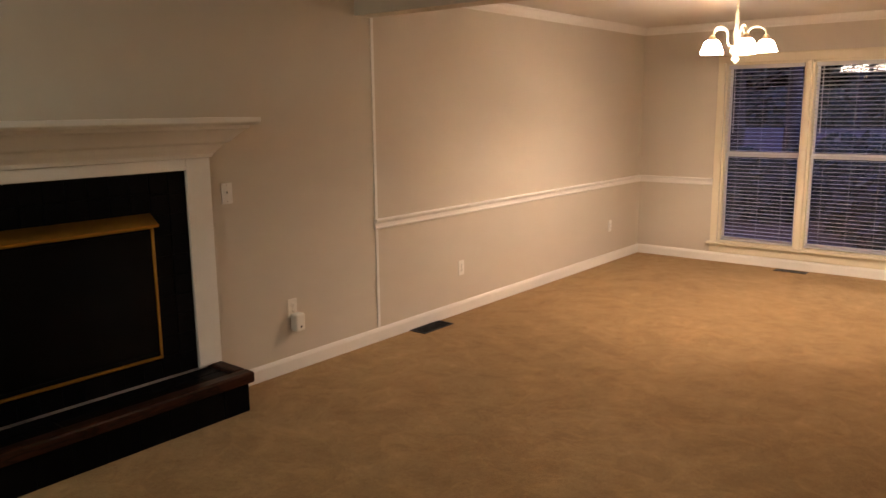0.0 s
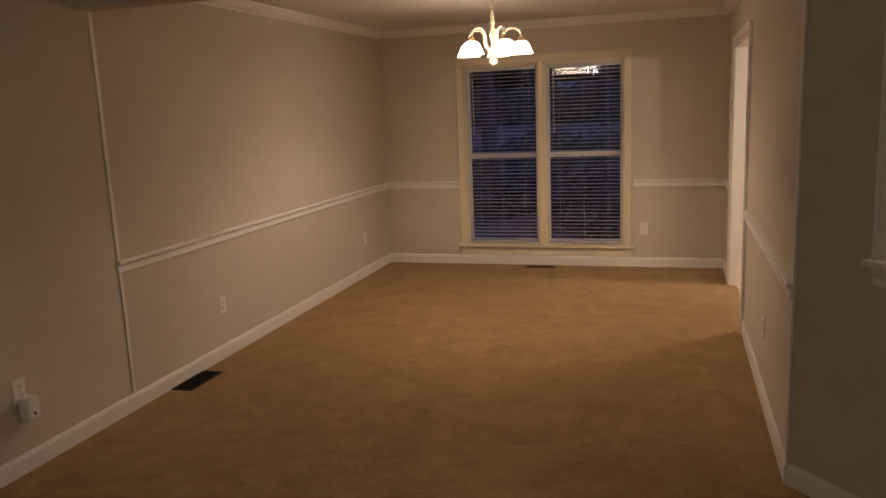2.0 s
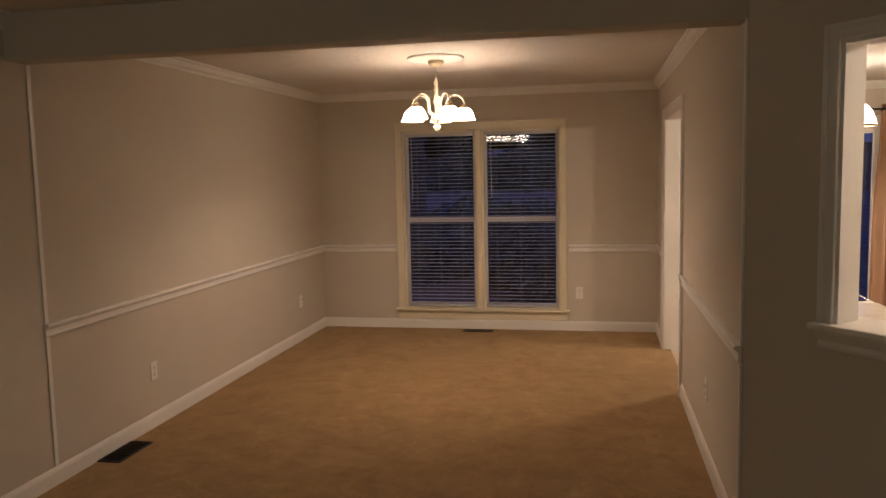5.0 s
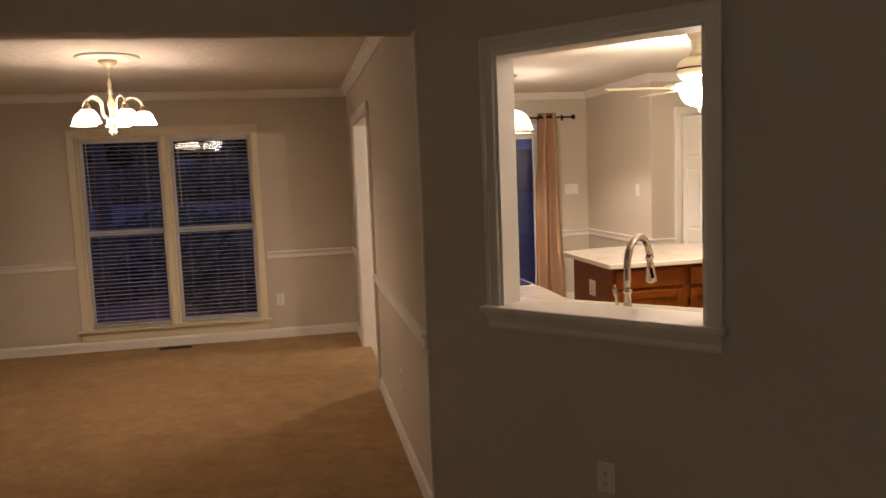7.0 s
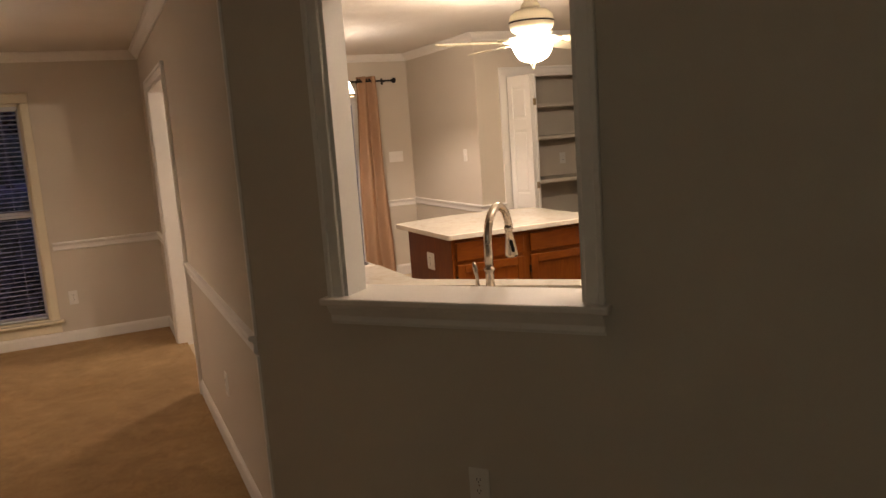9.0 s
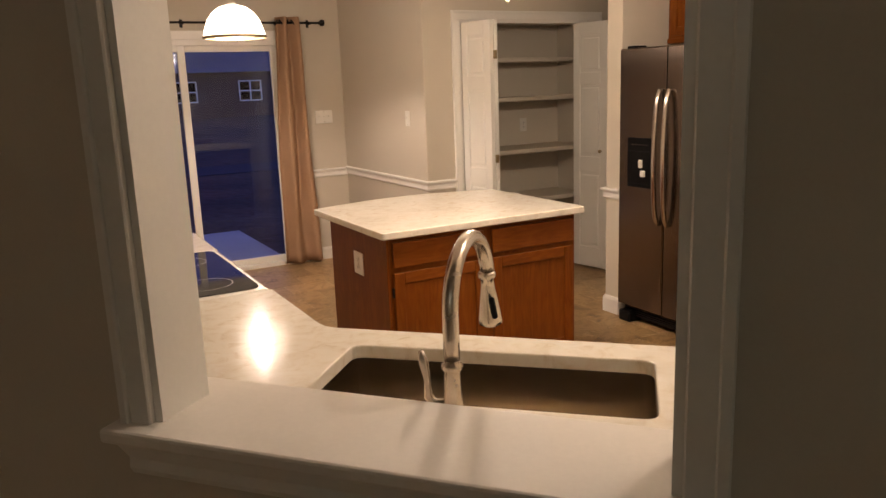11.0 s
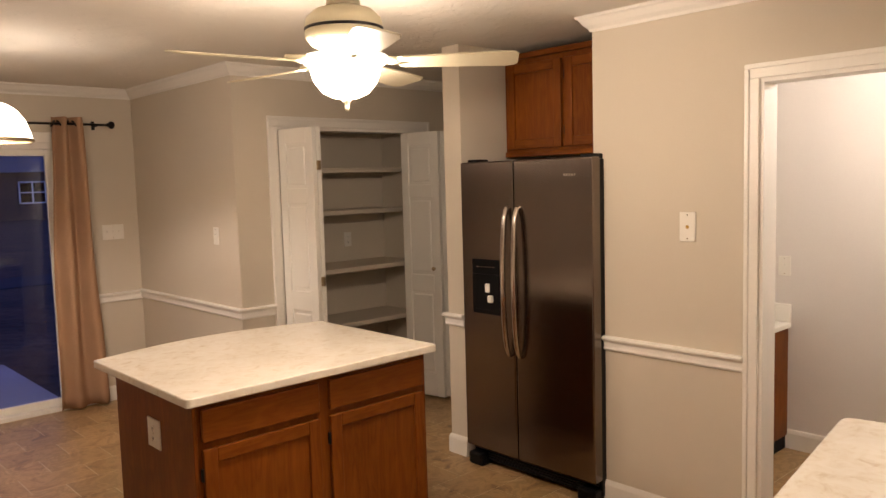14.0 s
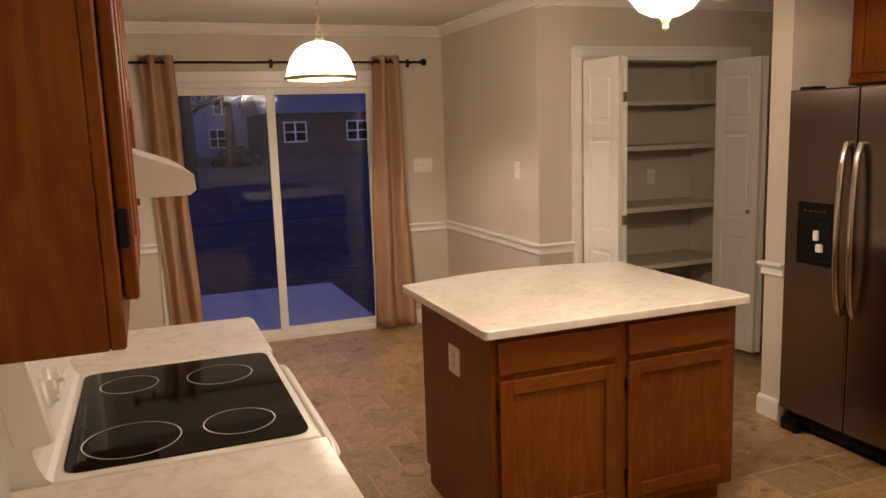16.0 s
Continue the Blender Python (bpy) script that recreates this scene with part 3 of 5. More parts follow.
part("mullion", bm_box(1.645, 1.695, 4.196, 4.338, 0.225, 2.04, 0.004, 1), CREAM, win)
part("window_casing", bm_join(bm_box(0.815, 0.882, 4.192, 4.2105, 0.225, 2.04, 0.003, 1), bm_box(2.473, 2.537, 4.192, 4.2105, 0.225, 2.04, 0.003, 1), bm_box(0.815, 2.537, 4.190, 4.2105, 2.04, 2.118, 0.003, 1),
                              bm_box(0.805, 2.547, 4.178, 4.2105, 2.106, 2.124, 0.004, 1)), CREAM, win)
part("window_sill", bm_box(0.785, 2.567, 4.155, 4.25, 0.205, 0.228, 0.006, 2), CREAM, win)
part("apron", bm_box(0.81, 2.542, 4.194, 4.2105, 0.118, 0.205, 0.004, 1), CREAM, win)
for a, b, tilt in ((0.904, 1.621, -3), (1.719, 2.451, -7)):
    bl = thing("venetian_blind", "white open venetian blind hung inside the window", "blind", ((a + b) / 2, 4.255, 0), 0, "dining room blinds")
    h = (b - a) / 2 - 0.008
    part("headrail", bm_box(-h - 0.004, h + 0.004, -0.02, 0.024, 1.982, 2.018, 0.003, 1), SLAT, bl)
    slat = bmesh.new()
    pv = [(-0.019, -0.001), (-0.008, 0.0014), (0.008, 0.0014), (0.019, -0.001)]
    rows_ = [[slat.verts.new((x, y, z + t)) for y, z in pv] for x in (-h, h) for t in (0, 0.0016)]
    for i in range(3):
        slat.faces.new((rows_[1][i], rows_[1][i + 1], rows_[3][i + 1], rows_[3][i]))
        slat.faces.new((rows_[0][i + 1], rows_[0][i], rows_[2][i], rows_[2][i + 1]))
        slat.faces.new((rows_[0][i], rows_[0][i + 1], rows_[1][i + 1], rows_[1][i]))
        slat.faces.new((rows_[2][i + 1], rows_[2][i], rows_[3][i], rows_[3][i + 1]))
    slat.faces.new((rows_[0][0], rows_[1][0], rows_[3][0], rows_[2][0]))
    slat.faces.new((rows_[1][3], rows_[0][3], rows_[2][3], rows_[3][3]))
    bmesh.ops.recalc_face_normals(slat, faces=slat.faces[:])
    first = part("slat", slat, SLAT, bl)
    first.location.z = 0.285
    first.rotation_euler.x = radians(tilt)
    for k in range(1, 46):
        o = new("slat", first.data)
        o.parent = bl
        o.location.z = 0.285 + k * 0.037
        o.rotation_euler.x = radians(tilt + random.uniform(-1.5, 1.5))
    part("bottom_rail", bm_box(-h, h, -0.022, 0.022, 0.245, 0.262, 0.004, 1), SLAT, bl)
    for x in (-h + 0.12, 0, h - 0.12):
        part("ladder_cord", bm_tube([(x, -0.025, 0.25), (x, -0.025, 2.0)], 0.0012, 6), SLAT, bl)
    part("tilt_wand", bm_tube([(-h + 0.07, -0.034, 1.35), (-h + 0.065, -0.032, 1.99)], 0.004, 8), SLAT, bl)


# ---- small wall fittings ----
def plate(name, label, category, at, turn, w=0.072, h=0.117, style="outlet", gangs=1):
    """Built facing -y; turn sets the wall it hangs on."""
    ob = thing(name, label, category, at, turn)
    part("cover", bm_box(-w / 2, w / 2, -0.006, 0.001, -h / 2, h / 2, 0.003, 2), PLATE, ob)
    if style == "outlet":
        for z in (-0.02, 0.02):
            f = part("socket", bm_prism([(0.0165 * math.cos(a), 0.0145 * math.sin(a)) for a in np.linspace(0, 2 * math.pi, 17)[:-1]], 0, 0.003), PLATE, ob)
            f.matrix_basis = pose(0, -0.006, z, 90, 0, 0)
            part("slot", bm_join(bm_box(-0.007, -0.0045, -0.0096, -0.0085, z - 0.002, z + 0.006), bm_box(0.0045, 0.007, -0.0096, -0.0085, z - 0.002, z + 0.006), bm_box(-0.002, 0.002, -0.0096, -0.0085, z - 0.009, z - 0.005)), BLACKP, ob)
    elif style == "switch":
        for g in range(gangs):
            x = (g - (gangs - 1) / 2) * 0.046
            part("toggle", bm_box(x - 0.005, x + 0.005, -0.02, -0.004, 0.0, 0.014, 0.002, 1), PLATE, ob)
    elif style == "jack":
        part("jack_hole", bm_box(-0.007, 0.007, -0.0085, -0.005, -0.008, 0.006, 0.001, 1), BRASS, ob)
    for z in (-h / 2 + 0.014, h / 2 - 0.014) if style != "outlet" else (0,):
        part("screw", bm_move(bm_lathe([(0.003, 0), (0.003, 0.0015), (0.001, 0.002)], 8), pose(0, -0.0055, z, 90)), NICKEL, ob)
    return ob


plate("wall_outlet", "white electrical outlet low on the wall", "outlet", (0, 0.97, 0.385), 90)
plate("wall_outlet", "white electrical outlet low on the wall", "outlet", (0, 3.52, 0.40), 90)
plate("wall_outlet", "white electrical outlet beside the window", "outlet", (2.66, 4.21, 0.40), 0)
plate("wall_outlet", "white electrical outlet low on the wall", "outlet", (ED, 0.84, 0.42), -90)
plate("wall_outlet", "white electrical outlet beside the fireplace", "outlet", (0, -0.746, 0.42), 90)
plate("light_switch", "white switch plate beside the fireplace", "switch", (0, -1.173, 1.169), 90, style="switch")
plate("wall_outlet", "white electrical outlet under the pass-through", "outlet", (3.977 - 0.01, -0.80 - 0.01, 0.42), -49, style="outlet")
plate("light_switch", "white three-gang switch plate beside the curtain", "switch", (6.03, 5.06, 1.33), 0, 0.165, 0.117, "switch", 3)
plate("light_switch", "white single switch plate near the corner", "switch", (6.23, 3.72, 1.33), -90, style="switch")
plate("phone_jack", "white telephone jack plate", "wall plate", (7.0, 0.675, 1.42), -90, 0.08, 0.135, "jack")
plate("wall_outlet", "white outlet on the pantry back wall", "outlet", (7.55, 4.05, 1.20), 0)
plate("light_switch", "white switch plate above the vanity", "switch", (8.38, 0.82, 1.10), -90, style="switch")
plug = thing("plug_in_freshener", "white plug-in device in the outlet", "device", (0.006, -0.735, 0.335), 90)
part("body", bm_box(-0.036, 0.036, -0.062, 0.0, -0.055, 0.055, 0.012, 3), PLATE, plug, smooth=False)
part("vent_hole", bm_box(-0.008, 0.008, -0.0635, -0.058, -0.034, -0.018, 0.003, 1), BLACKP, plug)


def floor_vent(at, turn, w, d):
    ob = thing("floor_register", "dark bronze metal floor vent set in the carpet", "vent", at, turn, "floor registers")
    part("rim", bm_join(bm_box(-w / 2, w / 2, -d / 2, -d / 2 + 0.014, 0, 0.006, 0.002, 1), bm_box(-w / 2, w / 2, d / 2 - 0.014, d / 2, 0, 0.006, 0.002, 1), bm_box(-w / 2, -w / 2 + 0.014, -d / 2, d / 2, 0, 0.006, 0.002, 1), bm_box(w / 2 - 0.014, w / 2, -d / 2, d / 2, 0, 0.006, 0.002, 1)), IRON, ob)
    part("backing", bm_box(-w / 2 + 0.01, w / 2 - 0.01, -d / 2 + 0.01, d / 2 - 0.01, -0.01, 0.0015), SOOT, ob)
    for k in range(14):
        x = -w / 2 + 0.022 + k * (w - 0.044) / 13
        part("louvre", bm_box(x - 0.003, x + 0.003, -d / 2 + 0.012, d / 2 - 0.012, 0.001, 0.005), IRON, ob)


floor_vent((0.085, 0.50, 0.02), 90, 0.34, 0.15)
floor_vent((1.66, 4.10, 0.02), 0, 0.30, 0.10)


# ---- fireplace ----
fp = thing("fireplace", "black tiled fireplace with white mantel and brass trim", "fireplace", (0, -2.13, 0), 0)
R, L = 0.83, -0.83
for y0, y1, z0 in ((0.685, R, 0.232), (L, -0.685, 0.232), (-0.685, 0.685, 1.318)):
    part("surround_board", bm_box(0.001, 0.045, y0, y1, z0, 1.38, 0.003, 1), TRIM, fp, "white painted wooden surround")
MANTEL = [(0.001, 1.38), (0.055, 1.38), (0.062, 1.40), (0.085, 1.425), (0.10, 1.45), (0.125, 1.462), (0.15, 1.49), (0.185, 1.525), (0.20, 1.532), (0.205, 1.55), (0.235, 1.555), (0.245, 1.565), (0.245, 1.59), (0.001, 1.59)]
bm = bmesh.new()
rings = []
for sgn in (-1, 1):
    rings.append([bm.verts.new((o, sgn * (R + 0.0 + max(0.0, o - 0.045)), u)) for o, u in MANTEL])
for i in range(len(MANTEL)):
    bm.faces.new((rings[0][i], rings[0][(i + 1) % len(MANTEL)], rings[1][(i + 1) % len(MANTEL)], rings[1][i]))
bm.faces.new(rings[0])
bm.faces.new(rings[1])
bmesh.ops.recalc_face_normals(bm, faces=bm.faces[:])
part("mantel_shelf", bm, TRIM, fp, "white stepped mantel shelf")
face = part("tile_face", bm_join(bm_box(0.001, 0.024, 0.47, 0.685, 0.232, 1.318), bm_box(0.001, 0.024, -0.685, -0.47, 0.232, 1.318), bm_box(0.001, 0.024, -0.47, 0.47, 1.11, 1.318), bm_box(0.001, 0.024, -0.47, 0.47, 0.232, 0.34)), SOOT, fp)
for y0, y1, z0, z1, ny, nz in ((0.475, 0.683, 0.236, 1.314, 2, 10), (-0.683, -0.475, 0.236, 1.314, 2, 10), (-0.472, 0.472, 1.114, 1.314, 9, 2), (-0.472, 0.472, 0.236, 0.338, 9, 1)):
    for i in range(ny):
        for k in range(nz):
            a, b = y0 + (y1 - y0) * i / ny, y0 + (y1 - y0) * (i + 1) / ny
            c, e = z0 + (z1 - z0) * k / nz, z0 + (z1 - z0) * (k + 1) / nz
            part("tile", bm_box(0.022, 0.030 + random.uniform(0, 0.001), a + 0.0015, b - 0.0015, c + 0.0015, e - 0.0015, 0.0015, 1), BLACKT, face)
part("firebox", bm_join(bm_box(-0.3, -0.28, -0.46, 0.46, 0.34, 1.1), bm_box(-0.28, 0.02, -0.47, -0.45, 0.34, 1.1), bm_box(-0.28, 0.02, 0.45, 0.47, 0.34, 1.1), bm_box(-0.28, 0.02, -0.45, 0.45, 1.08, 1.1), bm_box(-0.28, 0.02, -0.45, 0.45, 0.34, 0.36)), SOOT, fp)
part("brass_trim", bm_join(bm_box(0.03, 0.042, -0.478, 0.478, 0.345, 0.362, 0.004, 1), bm_box(0.03, 0.042, 0.461, 0.478, 0.362, 1.035, 0.004, 1), bm_box(0.03, 0.042, -0.478, -0.461, 0.362, 1.035, 0.004, 1), bm_box(0.03, 0.042, -0.478, 0.478, 1.035, 1.052, 0.004, 1)), BRASS, fp, "polished brass frame")
part("hood", bm_sweep([(0.0, 0.0), (0.075, -0.035), (0.078, -0.022), (0.0, 0.03)], (0.028, 0.47, 1.085), (0.028, -0.47, 1.085)), BRASS, fp, "brass heat hood")
part("glass_door", bm_box(0.028, 0.034, -0.462, 0.462, 0.36, 1.036), FIREGLASS, fp, "dark fire glass")
for z in (0.372, 1.012):
    part("grate_bar", bm_box(0.034, 0.040, -0.46, 0.46, z, z + 0.012), SOOT, fp)
hearth = part("hearth", bm_box(0.001, 0.315, -0.80, 0.80, 0.001, 0.205), SOOT, fp, "black raised hearth")
part("hearth_edge", bm_join(bm_box(0.255, 0.338, -0.83, 0.83, 0.175, 0.238, 0.012, 2), bm_box(0.001, 0.256, 0.755, 0.83, 0.175, 0.238, 0.012, 2), bm_box(0.001, 0.256, -0.83, -0.755, 0.175, 0.238, 0.012, 2)), HEARTHW, hearth, "dark stained wooden edge")
for k in range(10):
    for x0, x1 in ((0.034, 0.143), (0.146, 0.255)):
        part("tile", bm_box(x0, x1, -0.753 + k * 0.1506, -0.605 + k * 0.1506, 0.200, 0.222, 0.002, 1), BLACKT, hearth)
    part("tile", bm_box(0.312, 0.321, -0.798 + k * 0.1597, -0.641 + k * 0.1597, 0.004, 0.172, 0.002, 1), BLACKT, hearth)


# ---- chandelier ----
ch = thing("chandelier", "cream five-arm chandelier with lit white glass shades", "chandelier", (*CHAND, 0))
part("medallion", bm_lathe([(0.004, 2.44), (0.20, 2.44), (0.205, 2.432), (0.195, 2.424), (0.17, 2.424), (0.155, 2.416), (0.13, 2.414), (0.10, 2.420), (0.06, 2.418), (0.004, 2.418)], 48), TRIM, ch, "round white ceiling medallion", smooth=True)
part("canopy", bm_lathe([(0.004, 2.42), (0.055, 2.418), (0.06, 2.405), (0.045, 2.385), (0.012, 2.375), (0.004, 2.37)], 32), CHAIN, ch, smooth=True)
for k in range(4):
    z = 2.30 + k * 0.024
    ring = [(0.009 * math.cos(a) * (1 if k % 2 else 0.0), 0.009 * math.cos(a) * (0 if k % 2 else 1.0), z + 0.015 * math.sin(a)) for a in np.linspace(0, 2 * math.pi, 13)]
    part("chain_link", bm_tube(ring, 0.0022, 6), CHAIN, ch, smooth=True)
part("column", bm_lathe([(0.003, 2.30), (0.008, 2.295), (0.010, 2.275), (0.016, 2.26), (0.011, 2.235), (0.018, 2.215), (0.010, 2.19), (0.015, 2.165), (0.026, 2.13), (0.017, 2.10), (0.014, 2.06), (0.036, 2.03), (0.040, 2.0), (0.026, 1.98), (0.018, 1.965), (0.030, 1.955), (0.022, 1.94), (0.008, 1.925), (0.003, 1.918)], 28), FANPAINT, ch, "cream turned centre column", smooth=True)
for k in range(5):
    a = radians(20 + 72 * k)
    ux, uy = math.cos(a), math.sin(a)
    pts = []
    for r, z in [(0.025, 2.04), (0.05, 2.045), (0.066, 2.065), (0.070, 2.095)] + [(0.135 - 0.065 * math.cos(math.pi * i / 12), 2.115 + 0.062 * math.sin(math.pi * i / 12)) for i in range(13)]:
        pts.append((ux * r, uy * r, z))
    arm = part("arm", bm_tube(pts, 0.0068, 8), FANPAINT, ch, smooth=True)
    part("cap", bm_move(bm_lathe([(0.003, 2.118), (0.018, 2.115), (0.024, 2.095), (0.032, 2.085), (0.030, 2.078), (0.003, 2.078)], 20), Matrix.Translation((ux * 0.20, uy * 0.20, 0))), ANTIQUE, arm, "brass shade cap", smooth=True)
    sh = part("shade", bm_move(bm_lathe([(0.024, 2.086), (0.041, 2.078), (0.058, 2.057), (0.069, 2.027), (0.078, 2.006), (0.083, 1.998), (0.079, 1.999), (0.066, 2.024), (0.055, 2.052), (0.039, 2.072), (0.024, 2.080)], 32), Matrix.Translation((ux * 0.20, uy * 0.20, 0))), SHADEG, ch, "glowing white glass shade", smooth=True)
    part("rim_band", bm_move(bm_lathe([(0.0775, 2.0105), (0.0795, 2.0095), (0.0825, 2.0035), (0.0805, 2.0025)], 32), Matrix.Translation((ux * 0.20, uy * 0.20, 0))), ANTIQUE, sh, smooth=True)


# ---- kitchen cabinets ----
def cabinet_door(parent, w, h, at, turn):
    """A framed oak door with a recessed panel, its back on the cabinet's face, looking to -y."""
    m = pose(*at, 0, 0, turn)
    s = 0.055
    d = part("door", bm_box(-w / 2 + 0.006, w / 2 - 0.006, -0.009, 0, 0.006, h - 0.006), OAKZ, parent)
    d.matrix_basis = m
    for x0, x1 in ((-w / 2, -w / 2 + s), (w / 2 - s, w / 2)):
        part("stile", bm_box(x0, x1, -0.020, -0.0005, 0, h, 0.004, 2), OAKZ, d)
    for z0, z1 in ((0, s), (h - s, h)):
        part("rail", bm_box(-w / 2 + s, w / 2 - s, -0.019, -0.001, z0, z1, 0.004, 2), OAKX, d)
    for z in (0.07, h - 0.12):
        part("hinge", bm_box(-w / 2 - 0.008, -w / 2 + 0.003, -0.016, 0.0, z, z + 0.05, 0.003, 1), IRON, d)
    return d


def drawer_front(parent, w, h, at, turn):
    d = part("drawer_front", bm_box(-w / 2, w / 2, -0.019, 0, 0, h, 0.006, 3), OAKX, parent)
    d.matrix_basis = pose(*at, 0, 0, turn)
    return d


def base_cabinet(label, at, turn, w, d, cells):
    """Stands with its face on y = 0 looking to -y, from x = 0 to w; cells are door widths."""
    ob = thing("base_cabinet", label, "cabinet", at, turn)
    part("body", bm_join(bm_box(0, w, 0.0, d, 0.10, 0.884, 0.002, 1), bm_box(0.012, w - 0.012, 0.07, d - 0.01, 0.0, 0.10)), OAKZ, ob)
    x = 0.0
    for cw in cells:
        drawer_front(ob, cw - 0.05, 0.125, (x + cw / 2, -0.001, 0.735), 0)
        cabinet_door(ob, cw - 0.05, 0.565, (x + cw / 2, -0.001, 0.145), 0)
        x += cw
    return ob


island = base_cabinet("oak kitchen island with two drawers and two doors", (4.985, 1.49, 0), 0, 1.115, 0.74, (0.555, 0.56))
part("end_panel", bm_box(-0.004, 0.012, -0.004, 0.03, 0.10, 0.884, 0.002, 1), OAKZ, island)
top = thing("island_countertop", "cream quartz slab on the island", "countertop", (0, 0, 0))
part("slab", bm_prism(rounded([(4.94, 1.435), (6.135, 1.435), (6.135, 2.36), (4.94, 2.36)], 0.02, 4)[:8] + [(6.135 - 1.195 * k / 20, 2.36 + 0.12 * math.sin(math.pi * k / 20)) for k in range(21)], 0.885, 0.92, 0.006, 3), QUARTZ, top)
plate("wall_outlet", "white outlet on the end of the island", "outlet", (4.985, 1.84, 0.70), -90, 0.115, 0.117)

base_cabinet("oak base cabinet under the quartz counter", (4.20, 0.24, 0), 90, 0.525, 0.66, (0.525,))
base_cabinet("oak base cabinet beyond the range", (4.20, 1.59, 0), 90, 0.49, 0.66, (0.49,))
sc = thing("sink_cabinet", "oak corner sink base cabinet", "cabinet")
part("body", bm_prism([(4.20, 0.225), (4.93, -0.475), (4.42, -1.08), (3.57, -0.10), (3.57, 0.225)], 0.10, 0.655), OAKZ, sc)
part("front", bm_prism([(4.20, 0.225), (4.93, -0.475), (4.915, -0.49), (4.185, 0.21)], 0.655, 0.884), OAKX, sc)
ang = math.degrees(math.atan2(0.18, 1.275))
rc = thing("base_cabinet", "oak base cabinet run under the long counter", "cabinet", (6.18, -0.30, 0), 180 + ang)
part("body", bm_box(0, 1.20, 0.0, 0.62, 0.10, 0.884, 0.002, 1), OAKZ, rc)
for k in range(2):
    drawer_front(rc, 0.55, 0.125, (0.3 + 0.6 * k, -0.001, 0.735), 0)
    cabinet_door(rc, 0.55, 0.565, (0.3 + 0.6 * k, -0.001, 0.145), 0)


def slab_with_hole(outer, hole, z0, z1):
    bm = bmesh.new()
    edges = []
    for loop in (outer, hole):
        vs = [bm.verts.new((x, y, z1)) for x, y in loop]
        edges += [bm.edges.new((vs[i], vs[(i + 1) % len(vs)])) for i in range(len(vs))]
    bmesh.ops.triangle_fill(bm, use_beauty=True, use_dissolve=False, edges=edges)
    geo = bmesh.ops.extrude_face_region(bm, geom=bm.faces[:])
    bmesh.ops.translate(bm, verts=[g for g in geo["geom"] if isinstance(g, bmesh.types.BMVert)], vec=(0, 0, z0 - z1))
    bmesh.ops.recalc_face_normals(bm, faces=bm.faces[:])
    sharp = [e for e in bm.edges if len(e.link_faces) == 2 and e.calc_face_angle(0) > 1.0 and abs(e.verts[0].co.z - z1) < 1e-4 and abs(e.verts[1].co.z - z1) < 1e-4]
    bmesh.ops.bevel(bm, geom=sharp, offset=0.004, segments=2, profile=0.5, affect="EDGES")
    return bm


HOLE = [(4.235, 0.065), (4.01, -0.175), (4.565, -0.71), (4.79, -0.465)]
COUNTER = [(3.54, 0.765), (4.225, 0.765), (4.225, 0.30), (4.232, 0.262), (4.25, 0.232), (4.90, -0.415), (4.935, -0.442), (4.975, -0.448), (6.18, -0.275), (6.21, -0.278), (6.225, -0.30), (6.32, -0.95), (6.32, -1.09), (4.395, -1.09), (3.54, -0.112)]
ct = thing("corner_countertop", "cream mottled quartz counter wrapping the corner sink", "countertop")
part("slab", slab_with_hole(COUNTER, rounded(HOLE, 0.035), 0.885, 0.92), QUARTZ, ct)
ct2 = thing("countertop", "cream quartz counter piece beyond the range", "countertop")
part("slab", bm_prism([(3.54, 1.582), (4.225, 1.582), (4.225, 2.06), (4.205, 2.09), (3.54, 2.09)], 0.885, 0.92, 0.005, 2), QUARTZ, ct2)

sink = thing("kitchen_sink", "undermount stainless steel kitchen sink", "sink")
cx, cy = sum(p[0] for p in HOLE) / 4, sum(p[1] for p in HOLE) / 4
bm = bmesh.new()
loops = []
for f, z in ((1.05, 0.884), (1.01, 0.884), (0.99, 0.70), (0.94, 0.672), (0.10, 0.664)):
    loops.append([bm.verts.new((cx + (x - cx) * f, cy + (y - cy) * f, z)) for x, y in rounded(HOLE, 0.045)])
for a, b in zip(loops, loops[1:]):
    for i in range(len(a)):
        bm.faces.new((a[i], a[(i + 1) % len(a)], b[(i + 1) % len(a)], b[i]))
bm.faces.new(loops[-1])
bmesh.ops.recalc_face_normals(bm, faces=bm.faces[:])
for f in bm.faces:
    f.normal_flip()
bowl = part("bowl", bm, SINKS, sink)
sol = bowl.modifiers.new("thickness", "SOLIDIFY")
sol.thickness = 0.0015
part("drain", bm_move(bm_lathe([(0.003, 0.006), (0.03, 0.004), (0.045, 0.008), (0.05, 0.003), (0.05, 0.0)], 28), Matrix.Translation((cx, cy, 0.664))), NICKEL, sink, smooth=True)

fa = thing("faucet", "brushed nickel pull-down gooseneck faucet", "faucet", (4.145, -0.632, 0.92), 41)
part("base", bm_lathe([(0.026, 0), (0.028, 0.006), (0.024, 0.03), (0.023, 0.08), (0.0155, 0.13), (0.0145, 0.17), (0.019, 0.174), (0.019, 0.182), (0.0145, 0.186), (0.0145, 0.19)], 28), NICKEL, fa, smooth=True)
arc = [(0, 0, 0.186), (0, 0, 0.23), (0, 0, 0.272)]
for i in range(1, 19):
    a = math.pi * i / 18 * 0.93
    arc.append((0.113 - 0.113 * math.cos(a), 0, 0.272 + 0.113 * math.sin(a)))
part("neck", bm_tube(arc, 0.0145, 18), NICKEL, fa, smooth=True)
